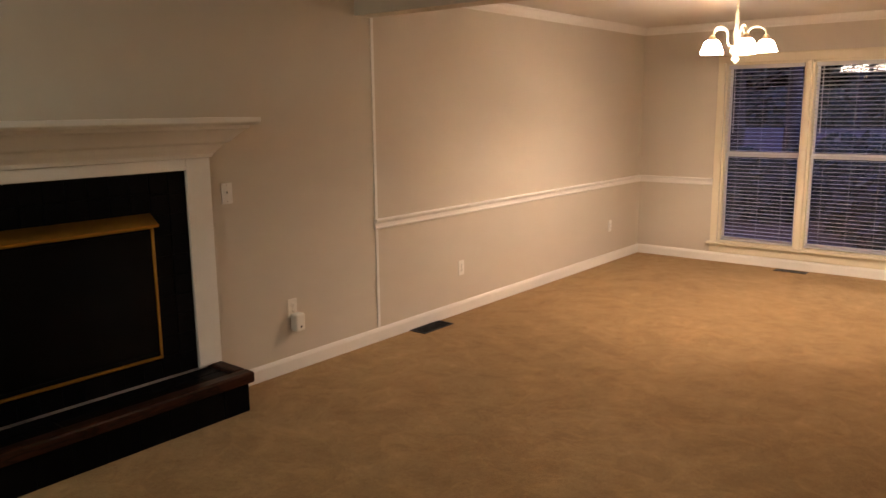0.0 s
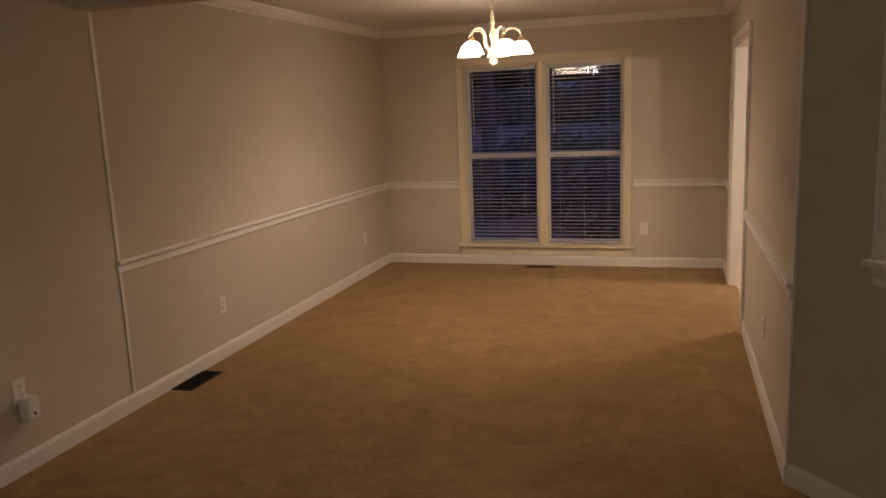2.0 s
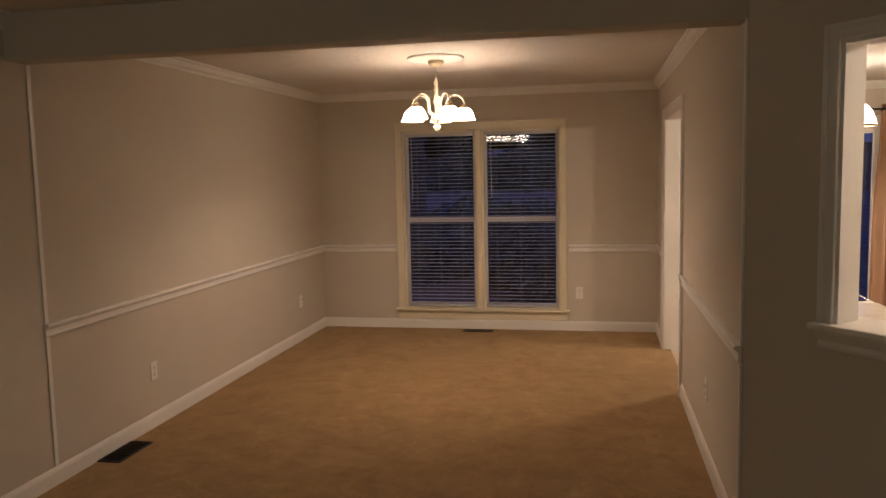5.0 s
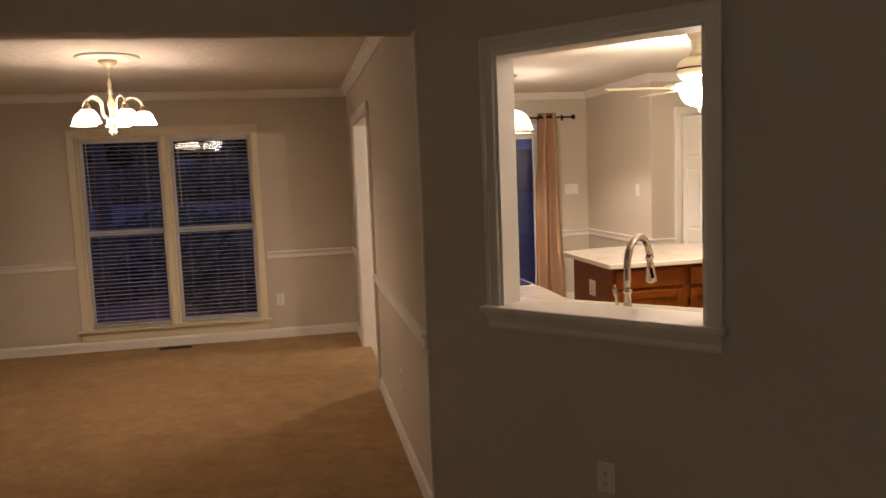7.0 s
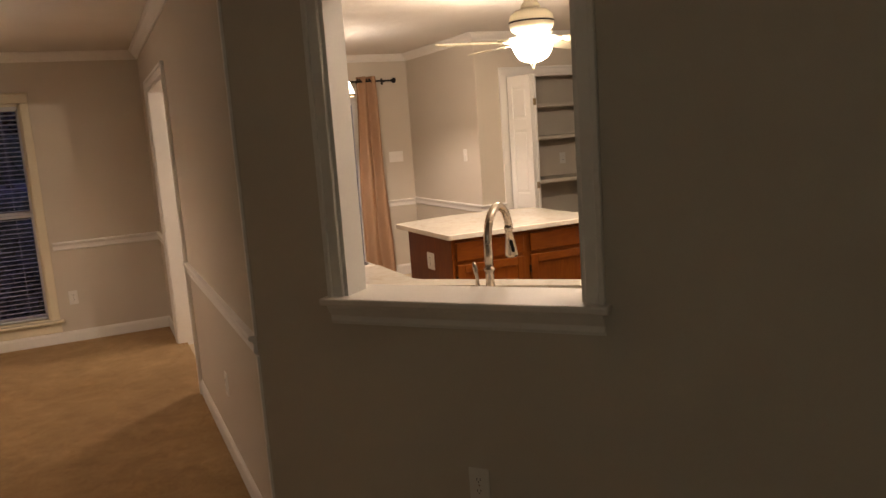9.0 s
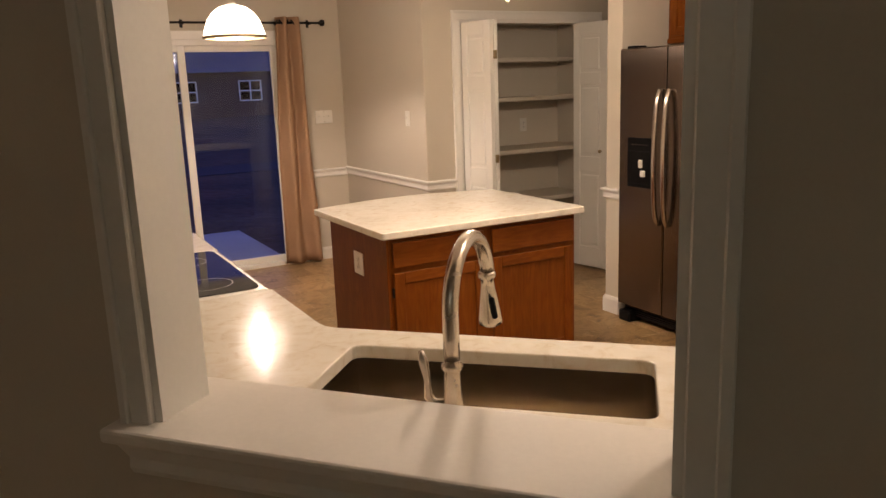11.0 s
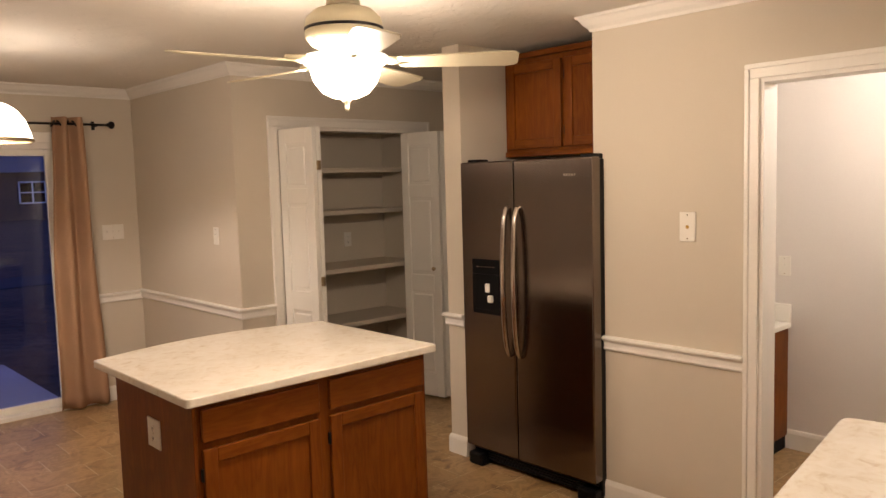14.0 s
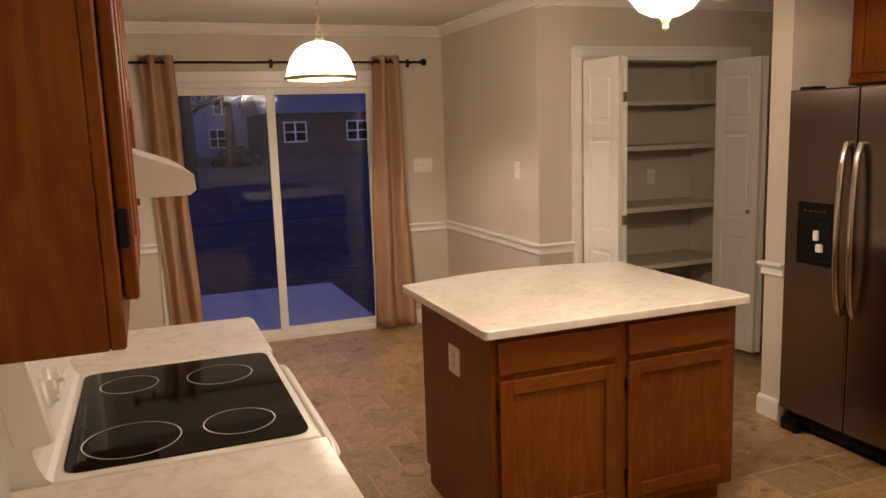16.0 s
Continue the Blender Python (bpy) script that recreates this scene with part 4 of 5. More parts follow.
head = part("spray_head", bm_move(bm_lathe([(0.0145, 0.02), (0.0175, 0.016), (0.0175, 0.008), (0.0135, 0.004), (0.0135, -0.012), (0.0165, -0.03), (0.024, -0.085), (0.024, -0.094), (0.018, -0.098), (0.002, -0.098)], 24), pose(0.222, 0, 0.278, 0, -10, 0)), NICKEL, fa, "flared spray head", smooth=True)
part("button", bm_move(bm_box(-0.006, 0.006, -0.027, -0.016, -0.075, -0.03, 0.003, 1), pose(0.222, 0, 0.278, 0, -10, -70)), BLACKP, head)
part("lever", bm_tube([(0, 0.016, 0.105), (-0.002, 0.036, 0.104), (-0.006, 0.046, 0.120), (-0.008, 0.045, 0.150), (-0.010, 0.050, 0.185), (-0.010, 0.054, 0.205)], 0.007, 12, [0.011, 0.011, 0.008, 0.006, 0.009, 0.005]), NICKEL, fa, smooth=True)

# ---- wall cabinets and hood on the range wall ----
def wall_cabinet(label, y0, y1, z0, z1, depth=0.305, doors=1):
    ob = thing("wall_cabinet", label, "cabinet", (3.531, y0, z0))
    part("body", bm_box(0, depth - 0.02, 0, y1 - y0, 0, z1 - z0, 0.002, 1), OAKZ, ob)
    part("face_frame", bm_box(depth - 0.02, depth, 0, y1 - y0, 0, z1 - z0, 0.003, 1), OAKZ, ob)
    w = (y1 - y0) / doors
    for k in range(doors):
        cabinet_door(ob, w - 0.04, z1 - z0 - 0.085, (depth + 0.001, w * (k + 0.5), 0.06), 90)
    return ob


wall_cabinet("oak wall cabinet beside the range hood", 0.085, 0.80, 1.365, 2.13, 0.305, 2)
wall_cabinet("short oak wall cabinet above the range hood", 0.81, 1.575, 1.66, 2.13, 0.305, 2)
wall_cabinet("oak wall cabinet beyond the range hood", 1.585, 2.05, 1.365, 2.13, 0.305, 1)
hood = thing("range_hood", "white enamelled range hood under the cabinet", "range hood", (3.532, 0.815, 1.505))
bm = bmesh.new()
HP = [(0, 0), (0.435, 0), (0.448, 0.012), (0.445, 0.045), (0.415, 0.062), (0.30, 0.105), (0.0, 0.15)]
r0 = [bm.verts.new((x, 0, z)) for x, z in HP]
r1 = [bm.verts.new((x, 0.755, z)) for x, z in HP]
for i in range(len(HP)):
    bm.faces.new((r0[i], r0[(i + 1) % len(HP)], r1[(i + 1) % len(HP)], r1[i]))
bm.faces.new(r0), bm.faces.new(r1)
bmesh.ops.recalc_face_normals(bm, faces=bm.faces[:])
part("shell", bm, ENAMEL, hood)
part("filter", bm_box(0.05, 0.38, 0.08, 0.675, -0.006, 0.001), NICKEL, hood)

# ---- range ----
rg = thing("range", "white electric range with black glass cooktop", "stove", (3.545, 0.770, 0))
RW = 0.800
part("body", bm_box(0, 0.635, 0.004, RW - 0.004, 0.03, 0.895, 0.004, 2), ENAMEL, rg)
part("cooktop_rim", bm_box(0.0, 0.672, 0, RW, 0.895, 0.922, 0.010, 3), ENAMEL, rg)
ctp = part("cooktop_glass", bm_prism(rounded([(0.110, 0.025), (0.650, 0.025), (0.650, RW - 0.030), (0.110, RW - 0.030)], 0.045), 0.920, 0.9255), COOKTOP, rg, "black ceramic glass")
for bx, by, r in ((0.250, 0.165, 0.112), (0.238, 0.610, 0.08), (0.500, 0.175, 0.088), (0.490, 0.590, 0.095)):
    n = 48
    bm = bmesh.new()
    a = [bm.verts.new((bx + r * math.cos(2 * math.pi * k / n), by + r * math.sin(2 * math.pi * k / n), 0.9262)) for k in range(n)]
    b = [bm.verts.new((bx + (r - 0.003) * math.cos(2 * math.pi * k / n), by + (r - 0.003) * math.sin(2 * math.pi * k / n), 0.9262)) for k in range(n)]
    for k in range(n):
        bm.faces.new((a[k], a[(k + 1) % n], b[(k + 1) % n], b[k]))
    part("burner_ring", bm, RING, ctp)
bm = bmesh.new()
BP = [(0.0, 0.90), (0.095, 0.921), (0.082, 0.932), (0.068, 0.965), (0.060, 1.0), (0.088, 1.015), (0.094, 1.03), (0.060, 1.17), (0.045, 1.19), (0.02, 1.195), (0.0, 1.19)]
r0 = [bm.verts.new((x, 0.0, z)) for x, z in BP]
r1 = [bm.verts.new((x, RW, z)) for x, z in BP]
for i in range(len(BP)):
    bm.faces.new((r0[i], r0[(i + 1) % len(BP)], r1[(i + 1) % len(BP)], r1[i]))
bm.faces.new(r0), bm.faces.new(r1)
bmesh.ops.recalc_face_normals(bm, faces=bm.faces[:])
bgd = part("backguard", bm, ENAMEL, rg, "white control backguard")
CAP = rounded([(0.030, 1.000), (0.108, 1.004), (0.070, 1.205), (0.0, 1.205)], 0.016, 4)
FOOT = [(0.0, 0.922), (0.086, 0.922), (0.066, 0.955), (0.056, 1.0), (0.0, 1.0)]
UP = Matrix(((1, 0, 0, 0), (0, 0, 1, 0), (0, 1, 0, 0), (0, 0, 0, 1)))
for y in (-0.004, RW - 0.030):
    part("end_cap", bm_move(bm_prism(CAP, y, y + 0.034, 0.005, 2), UP), ENAMEL, bgd)
    part("cap_support", bm_move(bm_prism(FOOT, y + 0.005, y + 0.028, 0.003, 1), UP), ENAMEL, bgd)
for y in (0.10, 0.20, 0.57, 0.67):
    k = part("knob", bm_move(bm_join(bm_lathe([(0.033, 0), (0.033, 0.008), (0.026, 0.014), (0.024, 0.03), (0.003, 0.032)], 24), bm_box(-0.006, 0.006, -0.026, 0.026, 0.012, 0.040, 0.003, 1)), pose(0.082, y, 1.085, 0, 76, 0)), ENAMEL, rg)
part("oven_door", bm_box(0.636, 0.662, 0.012, RW - 0.012, 0.20, 0.86, 0.006, 2), ENAMEL, rg)
part("oven_handle", bm_tube([(0.655, 0.012, 0.850), (0.69, 0.013, 0.856), (0.705, 0.030, 0.858), (0.709, 0.07, 0.858), (0.709, RW - 0.07, 0.858), (0.705, RW - 0.030, 0.858), (0.69, RW - 0.013, 0.856), (0.655, RW - 0.012, 0.850)], 0.014, 12), ENAMEL, rg, smooth=True)

# ---- refrigerator and its alcove ----
fr = thing("refrigerator", "stainless steel side-by-side refrigerator with dispenser", "refrigerator", (6.90, 1.125, 0))
FW = 0.915
part("cabinet", bm_box(0.065, 0.78, 0.004, FW - 0.004, 0.03, 1.745, 0.004, 2), BLACKP, fr, "dark grey refrigerator case")
SEAM = 0.515
rdoor = part("door", bm_box(0.0, 0.066, 0.0, SEAM - 0.003, 0.115, 1.757, 0.009, 3), STEEL, fr, "brushed steel door")
ldoor = part("door", bm_box(0.0, 0.066, SEAM + 0.003, FW, 0.115, 1.757, 0.009, 3), STEEL, fr, "brushed steel freezer door")
for y, dr in ((SEAM - 0.038, rdoor), (SEAM + 0.038, ldoor)):
    pts = [(0.004, y, 0.70)] + [(-0.016 - 0.038 * math.sin(math.pi * k / 16) ** 0.5, y, 0.70 + 0.80 * k / 16) for k in range(17)] + [(0.004, y, 1.50)]
    bmh = bm_tube(pts, 0.015, 12)
    part("handle", bmh, HANDLE, dr, "long bowed steel handle", smooth=True)
disp = part("dispenser", bm_join(bm_box(-0.004, 0.004, 0.625, 0.832, 0.905, 0.93, 0.002, 1), bm_box(-0.004, 0.004, 0.625, 0.832, 1.13, 1.215, 0.002, 1), bm_box(-0.004, 0.004, 0.625, 0.65, 0.93, 1.13), bm_box(-0.004, 0.004, 0.807, 0.832, 0.93, 1.13), bm_box(-0.002, 0.0, 0.65, 0.807, 0.93, 1.13)), BLACKP, ldoor, "black ice and water dispenser")
part("paddle", bm_join(bm_box(-0.018, -0.003, 0.695, 0.725, 1.03, 1.08, 0.004, 1), bm_box(-0.022, -0.003, 0.668, 0.705, 0.975, 1.015, 0.005, 1)), PLATE, ldoor)
part("control_dots", bm_join(*[bm_box(-0.0055, -0.0035, 0.66 + 0.03 * k, 0.672 + 0.03 * k, 1.17, 1.174) for k in range(5)]), NICKEL, ldoor)
part("badge", bm_join(*[bm_box(-0.002, 0.001, 0.10 + 0.016 * k, 0.111 + 0.016 * k, 1.665, 1.677) for k in range(5)]), NICKEL, rdoor)
part("toe_grille", bm_join(*[bm_box(0.05, 0.075, 0.02, FW - 0.02, 0.035 + 0.014 * k, 0.043 + 0.014 * k) for k in range(5)]), BLACKP, fr)
for y in (0.01, FW - 0.12):
    part("foot", bm_box(0.0, 0.12, y, y + 0.11, 0.0, 0.075, 0.014, 2), BLACKP, fr)
    part("hinge_cover", bm_box(0.02, 0.11, y, y + 0.08, 1.745, 1.772, 0.006, 2), BLACKP, fr)
fc = thing("wall_cabinet", "oak cabinet above the refrigerator", "cabinet", (7.36, 2.095, 1.80))
part("body", bm_box(0, 0.38, -0.90, 0, 0, 0.585, 0.002, 1), OAKZ, fc)
part("bottom_rail", bm_box(-0.012, 0.001, -0.90, 0, -0.012, 0.02, 0.003, 1), OAKY, fc)
for k in range(2):
    cabinet_door(fc, 0.405, 0.50, (-0.001, -0.235 - 0.43 * k, 0.035), -90)
part("crown_strip", bm_box(-0.025, 0.38, -0.90, 0, 0.565, 0.60, 0.006, 2), OAKY, fc)


# ---- pantry ----
def leaf(parent, label, p0, p1, knob=None):
    d = Vector((p1[0] - p0[0], p1[1] - p0[1]))
    w, h = d.length, 2.0
    ob = part("leaf", bm_box(0.002, w - 0.002, -0.006, 0.006, 0.002, h - 0.002), DOORP, parent, label)
    ob.matrix_basis = pose(p0[0], p0[1], 0.025, 0, 0, math.degrees(math.atan2(d.y, d.x)))
    s = 0.068
    for x0, x1 in ((0, s), (w - s, w)):
        part("stile", bm_box(x0, x1, -0.017, 0.017, 0, h, 0.004, 2), DOORP, ob)
    for z0, z1 in ((0, 0.17), (0.80, 0.93), (1.51, 1.61), (1.90, h)):
        part("rail", bm_box(s, w - s, -0.0165, 0.0165, z0, z1, 0.004, 2), DOORP, ob)
    for z0, z1 in ((1.61, 1.90), (0.93, 1.51), (0.17, 0.80)):
        part("panel", bm_box(s + 0.022, w - s - 0.022, -0.014, 0.014, z0 + 0.022, z1 - 0.022, 0.008, 2), DOORP, ob)
    if knob:
        part("knob", bm_move(bm_lathe([(0.008, 0), (0.007, 0.012), (0.015, 0.02), (0.014, 0.03), (0.003, 0.034)], 16), pose(knob, 0.014, 0.98, -90, 0, 0)), ANTIQUE, ob, smooth=True)
        part("knob", bm_move(bm_lathe([(0.008, 0), (0.007, 0.012), (0.015, 0.02), (0.014, 0.03), (0.003, 0.034)], 16), pose(knob, -0.014, 0.98, 90, 0, 0)), ANTIQUE, ob, smooth=True)
    return ob


bd = thing("bifold_door", "white panelled bifold pantry door folded open", "door", (0, 0, 0), 0, "pantry doors")
leaf(bd, "white six-panel leaf", (6.562, 3.40), (6.60, 3.06))
leaf(bd, "white six-panel leaf", (6.635, 3.06), (6.64, 3.40))
for z in (0.3, 1.0, 1.75):
    part("hinge", bm_box(6.603, 6.632, 3.035, 3.048, z, z + 0.06, 0.003, 1), ANTIQUE, bd)
bd2 = thing("bifold_door", "white panelled bifold pantry door partly folded", "door", (0, 0, 0), 0, "pantry doors")
leaf(bd2, "white six-panel leaf", (7.63, 3.41), (7.69, 3.06), 0.30)
leaf(bd2, "white six-panel leaf", (7.725, 3.06), (7.81, 3.40))
for z, y in ((1.775, 3.70), (1.455, 3.70), (1.025, 3.60), (0.60, 3.62), (2.08, 3.75)):
    shf = thing("pantry_shelf", "painted wooden pantry shelf", "shelf", (0, 0, 0), 0, "pantry shelves")
    part("board", bm_box(6.565, 7.925, y, 4.045, z - 0.02, z, 0.003, 1), WALL, shf)
    part("edge_strip", bm_box(6.565, 7.925, y - 0.015, y - 0.001, z - 0.035, z, 0.003, 1), WALL, shf)
    part("cleat", bm_box(6.565, 7.925, 4.03, 4.048, z - 0.06, z - 0.021), WALL, shf)
sup = thing("shelf_support", "painted upright board under the pantry shelf", "board")
part("board", bm_box(6.95, 6.97, 3.63, 4.04, 0.0, 0.99, 0.002, 1), WALL, sup)

# ---- ceiling lights out of view; the living room's is an added fill ----
cl = thing("unseen_ceiling_light", "added unseen dome light that fills the living room", "ceiling light", (*LIVING_FILL, 0))
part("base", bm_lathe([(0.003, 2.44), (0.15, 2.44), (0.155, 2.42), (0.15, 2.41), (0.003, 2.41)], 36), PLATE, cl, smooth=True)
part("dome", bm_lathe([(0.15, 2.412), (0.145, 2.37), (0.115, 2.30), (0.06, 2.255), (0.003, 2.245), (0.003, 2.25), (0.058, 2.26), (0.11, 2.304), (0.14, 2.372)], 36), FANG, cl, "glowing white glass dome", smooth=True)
bl2 = thing("unseen_ceiling_light", "round white flush ceiling light in the bathroom", "ceiling light", (7.75, -0.20, 0))
part("base", bm_lathe([(0.003, 2.44), (0.15, 2.44), (0.155, 2.42), (0.15, 2.41), (0.003, 2.41)], 36), PLATE, bl2, smooth=True)
part("dome", bm_lathe([(0.15, 2.412), (0.145, 2.33), (0.115, 2.22), (0.06, 2.165), (0.003, 2.155), (0.003, 2.16), (0.058, 2.17), (0.11, 2.224), (0.14, 2.332)], 36), FANG, bl2, "glowing white glass dome", smooth=True)

# Unseen fixture of the added fill, set where its reflection misses the visible counter.
bl3 = thing("unseen_ceiling_light", "small added unseen light that brightens the sink corner", "ceiling light", (*SINK_FILL, 0))
part("base", bm_lathe([(0.003, 2.44), (0.12, 2.44), (0.125, 2.425), (0.12, 2.415), (0.003, 2.415)], 36), PLATE, bl3, smooth=True)
part("dome", bm_lathe([(0.12, 2.417), (0.116, 2.37), (0.092, 2.315), (0.05, 2.285), (0.003, 2.28), (0.003, 2.284), (0.048, 2.289), (0.088, 2.319), (0.112, 2.372)], 36), FANG, bl3, "glowing white glass dome", smooth=True)

# ---- ceiling fan ----
fan = thing("ceiling_fan", "cream five-blade ceiling fan with lit bowl light", "ceiling fan", (*FAN, 0))
part("canopy", bm_lathe([(0.003, 2.44), (0.075, 2.44), (0.078, 2.42), (0.060, 2.375), (0.045, 2.36), (0.051, 2.35), (0.045, 2.34), (0.040, 2.30), (0.055, 2.285), (0.060, 2.262), (0.003, 2.262)], 36), FANPAINT, fan, smooth=True)
part("motor", bm_lathe([(0.003, 2.264), (0.05, 2.262), (0.10, 2.247), (0.128, 2.222), (0.134, 2.192), (0.131, 2.184), (0.134, 2.176), (0.132, 2.155), (0.11, 2.13), (0.075, 2.113), (0.003, 2.113)], 44), FANPAINT, fan, "cream motor housing", smooth=True)
part("band", bm_lathe([(0.131, 2.190), (0.1355, 2.188), (0.1355, 2.180), (0.131, 2.178)], 44), IRON, fan, "dark band", smooth=True)
part("light_bowl", bm_lathe([(0.145, 2.093), (0.15, 2.087), (0.143, 2.070), (0.125, 2.060), (0.118, 2.035), (0.108, 2.005), (0.08, 1.970), (0.045, 1.953), (0.012, 1.947), (0.012, 1.951), (0.045, 1.958), (0.078, 1.975), (0.104, 2.007), (0.113, 2.035), (0.121, 2.063), (0.139, 2.073), (0.145, 2.087)], 44), FANG, fan, "glowing white glass bowl", smooth=True)
part("finial", bm_lathe([(0.003, 1.953), (0.02, 1.949), (0.014, 1.937), (0.008, 1.927), (0.010, 1.917), (0.003, 1.907)], 20), FANPAINT, fan, smooth=True)
for k in range(5):
    a = 27 + 72 * k
    shape = [(0.20, -0.050), (0.40, -0.062), (0.56, -0.068), (0.585, -0.060), (0.595, -0.04), (0.595, 0.04), (0.585, 0.060), (0.56, 0.068), (0.40, 0.062), (0.20, 0.050), (0.185, 0.035), (0.185, -0.035)]
    bl = part("blade", bm_prism(shape, -0.003, 0.003, 0.001, 1), FANPAINT, fan, "cream fan blade")
    bl.matrix_basis = pose(0, 0, 2.070, 0, 0, a) @ pose(0, 0, 0, -11, 0, 0)
    part("bracket", bm_tube([(0.07, 0, 0.03), (0.12, 0, 0.012), (0.16, 0, 0.005), (0.22, 0, 0.006)], 0.012, 8, [0.014, 0.012, 0.016, 0.010]), FANPAINT, bl, smooth=True)

# ---- pendant ----
pe = thing("pendant_lamp", "white glass dome pendant on a swagged chain", "pendant lamp", (*PEND, 0))
part("canopy", bm_lathe([(0.003, 2.44), (0.062, 2.44), (0.064, 2.43), (0.045, 2.412), (0.012, 2.405), (0.003, 2.40)], 32), CHAIN, pe, smooth=True)
for k in range(9):
    z = 2.19 + k * 0.025
    ring = [(0.008 * math.cos(a) * (1 if k % 2 else 0.2), 0.008 * math.cos(a) * (0.2 if k % 2 else 1.0), z + 0.016 * math.sin(a)) for a in np.linspace(0, 2 * math.pi, 13)]
    part("chain_link", bm_tube(ring, 0.0022, 6), CHAIN, pe, smooth=True)
part("cord", bm_tube([(0.012 * math.sin(k * 1.1), 0.012 * math.cos(k * 1.1), 2.14 + 0.27 * k / 16) for k in range(17)], 0.003, 6), CHAIN, pe, smooth=True)
part("hook_loop", bm_tube([(0.02 * math.cos(a), 0.0, 2.165 + 0.026 * math.sin(a)) for a in np.linspace(0, 2 * math.pi, 17)], 0.003, 8), CHAIN, pe, smooth=True)
part("cap", bm_lathe([(0.003, 2.145), (0.02, 2.143), (0.03, 2.13), (0.04, 2.118), (0.003, 2.118)], 28), PLATE, pe, smooth=True)
part("shade", bm_lathe([(0.038, 2.125), (0.085, 2.112), (0.13, 2.08), (0.165, 2.03), (0.186, 1.97), (0.193, 1.935), (0.189, 1.935), (0.18, 1.97), (0.16, 2.027), (0.126, 2.073), (0.083, 2.105), (0.038, 2.118)], 48), PENDG, pe, "glowing white glass dome", smooth=True)
part("rim", bm_lathe([(0.189, 1.937), (0.2, 1.934), (0.203, 1.924), (0.196, 1.916), (0.187, 1.92)], 48), ANTIQUE, pe, "antique brass rim", smooth=True)

# ---- sliding door, rod and curtains ----
sd = tagged(new("door_4"), "white two-panel sliding glass patio door", "sliding door", kind="structure")
part("door_frame", bm_join(bm_box(3.99, 4.03, 5.055, 5.19, 0, 2.02), bm_box(5.65, 5.69, 5.055, 5.19, 0, 2.02), bm_box(3.99, 5.69, 5.055, 5.19, 1.975, 2.021), bm_box(3.99, 5.69, 5.055, 5.19, 0.0, 0.03)), TRIM, sd)
for a, b, y in ((4.03, 4.85, 5.085), (4.80, 5.65, 5.125)):
    part("sash", bm_join(bm_box(a, a + 0.06, y, y + 0.03, 0.03, 1.975, 0.003, 1), bm_box(b - 0.06, b, y, y + 0.03, 0.03, 1.975, 0.003, 1), bm_box(a + 0.06, b - 0.06, y, y + 0.03, 1.925, 1.975, 0.003, 1), bm_box(a + 0.06, b - 0.06, y, y + 0.03, 0.03, 0.085, 0.003, 1)), TRIM, sd)
    g = part("pane", bm_box(a + 0.055, b - 0.055, y + 0.012, y + 0.018, 0.08, 1.93), GLASS, sd)
    g.visible_shadow = False
part("door_handle", bm_box(4.045, 4.07, 5.055, 5.085, 0.95, 1.15, 0.006, 2), TRIM, sd)
part("casing", bm_join(bm_box(3.925, 3.992, 5.040, 5.0605, 0, 2.02, 0.003, 1), bm_box(5.688, 5.755, 5.040, 5.0605, 0, 2.02, 0.003, 1), bm_box(3.925, 5.755, 5.038, 5.0605, 2.02, 2.095, 0.003, 1)), TRIM, sd)
rod = thing("curtain_rod", "black metal curtain rod with ball finials", "curtain rod", (0, 4.975, 2.155))
part("pole", bm_tube([(3.70, 0, 0), (6.02, 0, 0)], 0.009, 12), IRON, rod, smooth=True)
for x in (3.70, 6.02):
    part("finial", bm_move(bm_lathe([(0.008, -0.02), (0.014, -0.012), (0.012, -0.006), (0.026, 0.006), (0.030, 0.02), (0.024, 0.036), (0.004, 0.044)], 20), pose(x, 0, 0, 0, 90 if x > 5 else -90, 0)), IRON, rod, smooth=True)
for x in (3.80, 4.84, 5.93):
    part("bracket", bm_join(bm_box(x - 0.006, x + 0.006, 0.0, 0.085, -0.014, -0.006), bm_box(x - 0.012, x + 0.012, 0.08, 0.086, -0.035, 0.03)), IRON, rod)


def curtain(x0, x1, b0, b1, folds):
    ob = thing("curtain", "tan cloth grommet curtain hanging to the floor", "curtain", (0, 4.975, 0), 0, "patio door curtains")
    nx, nz = folds * 14, 26
    bm = bmesh.new()
    grid = []
    for j in range(nz + 1):
        t = j / nz
        z = 2.205 - t * 2.185
        row = []
        for i in range(nx + 1):
            s = i / nx
            x = (x0 + (x1 - x0) * s) * (1 - t) + (b0 + (b1 - b0) * s) * t
            amp = 0.036 + 0.018 * t
            y = amp * math.sin(2 * math.pi * folds * s + 0.5 * math.sin(3 * t)) + 0.010 * math.sin(5.3 * s * folds + 4 * t)
            row.append(bm.verts.new((x + 0.006 * math.sin(9 * t + 7 * s), y, z)))
        grid.append(row)
    for a, b in zip(grid, grid[1:]):
        for i in range(nx):
            bm.faces.new((a[i], a[i + 1], b[i + 1], b[i]))
    cl = part("cloth", bm, CURT, ob, smooth=True)
    so = cl.modifiers.new("thickness", "SOLIDIFY")
    so.thickness = 0.003
    for k in range(folds * 2):
        x = x0 + (x1 - x0) * ((k + 0.0) / (folds * 2))
        x = min(max(x, x0 + 0.01), x1 - 0.01)
        part("grommet", bm_move(bm_lathe([(0.019, -0.003), (0.028, -0.003), (0.030, 0.0), (0.028, 0.003), (0.019, 0.003)], 20), pose(x, 0, 2.157, 0, 62 if k % 2 else -62, 0)), IRON, ob, "black metal eyelet", smooth=True)


curtain(3.90, 4.13, 3.98, 4.20, 2)
curtain(5.61, 5.82, 5.54, 5.90, 2)

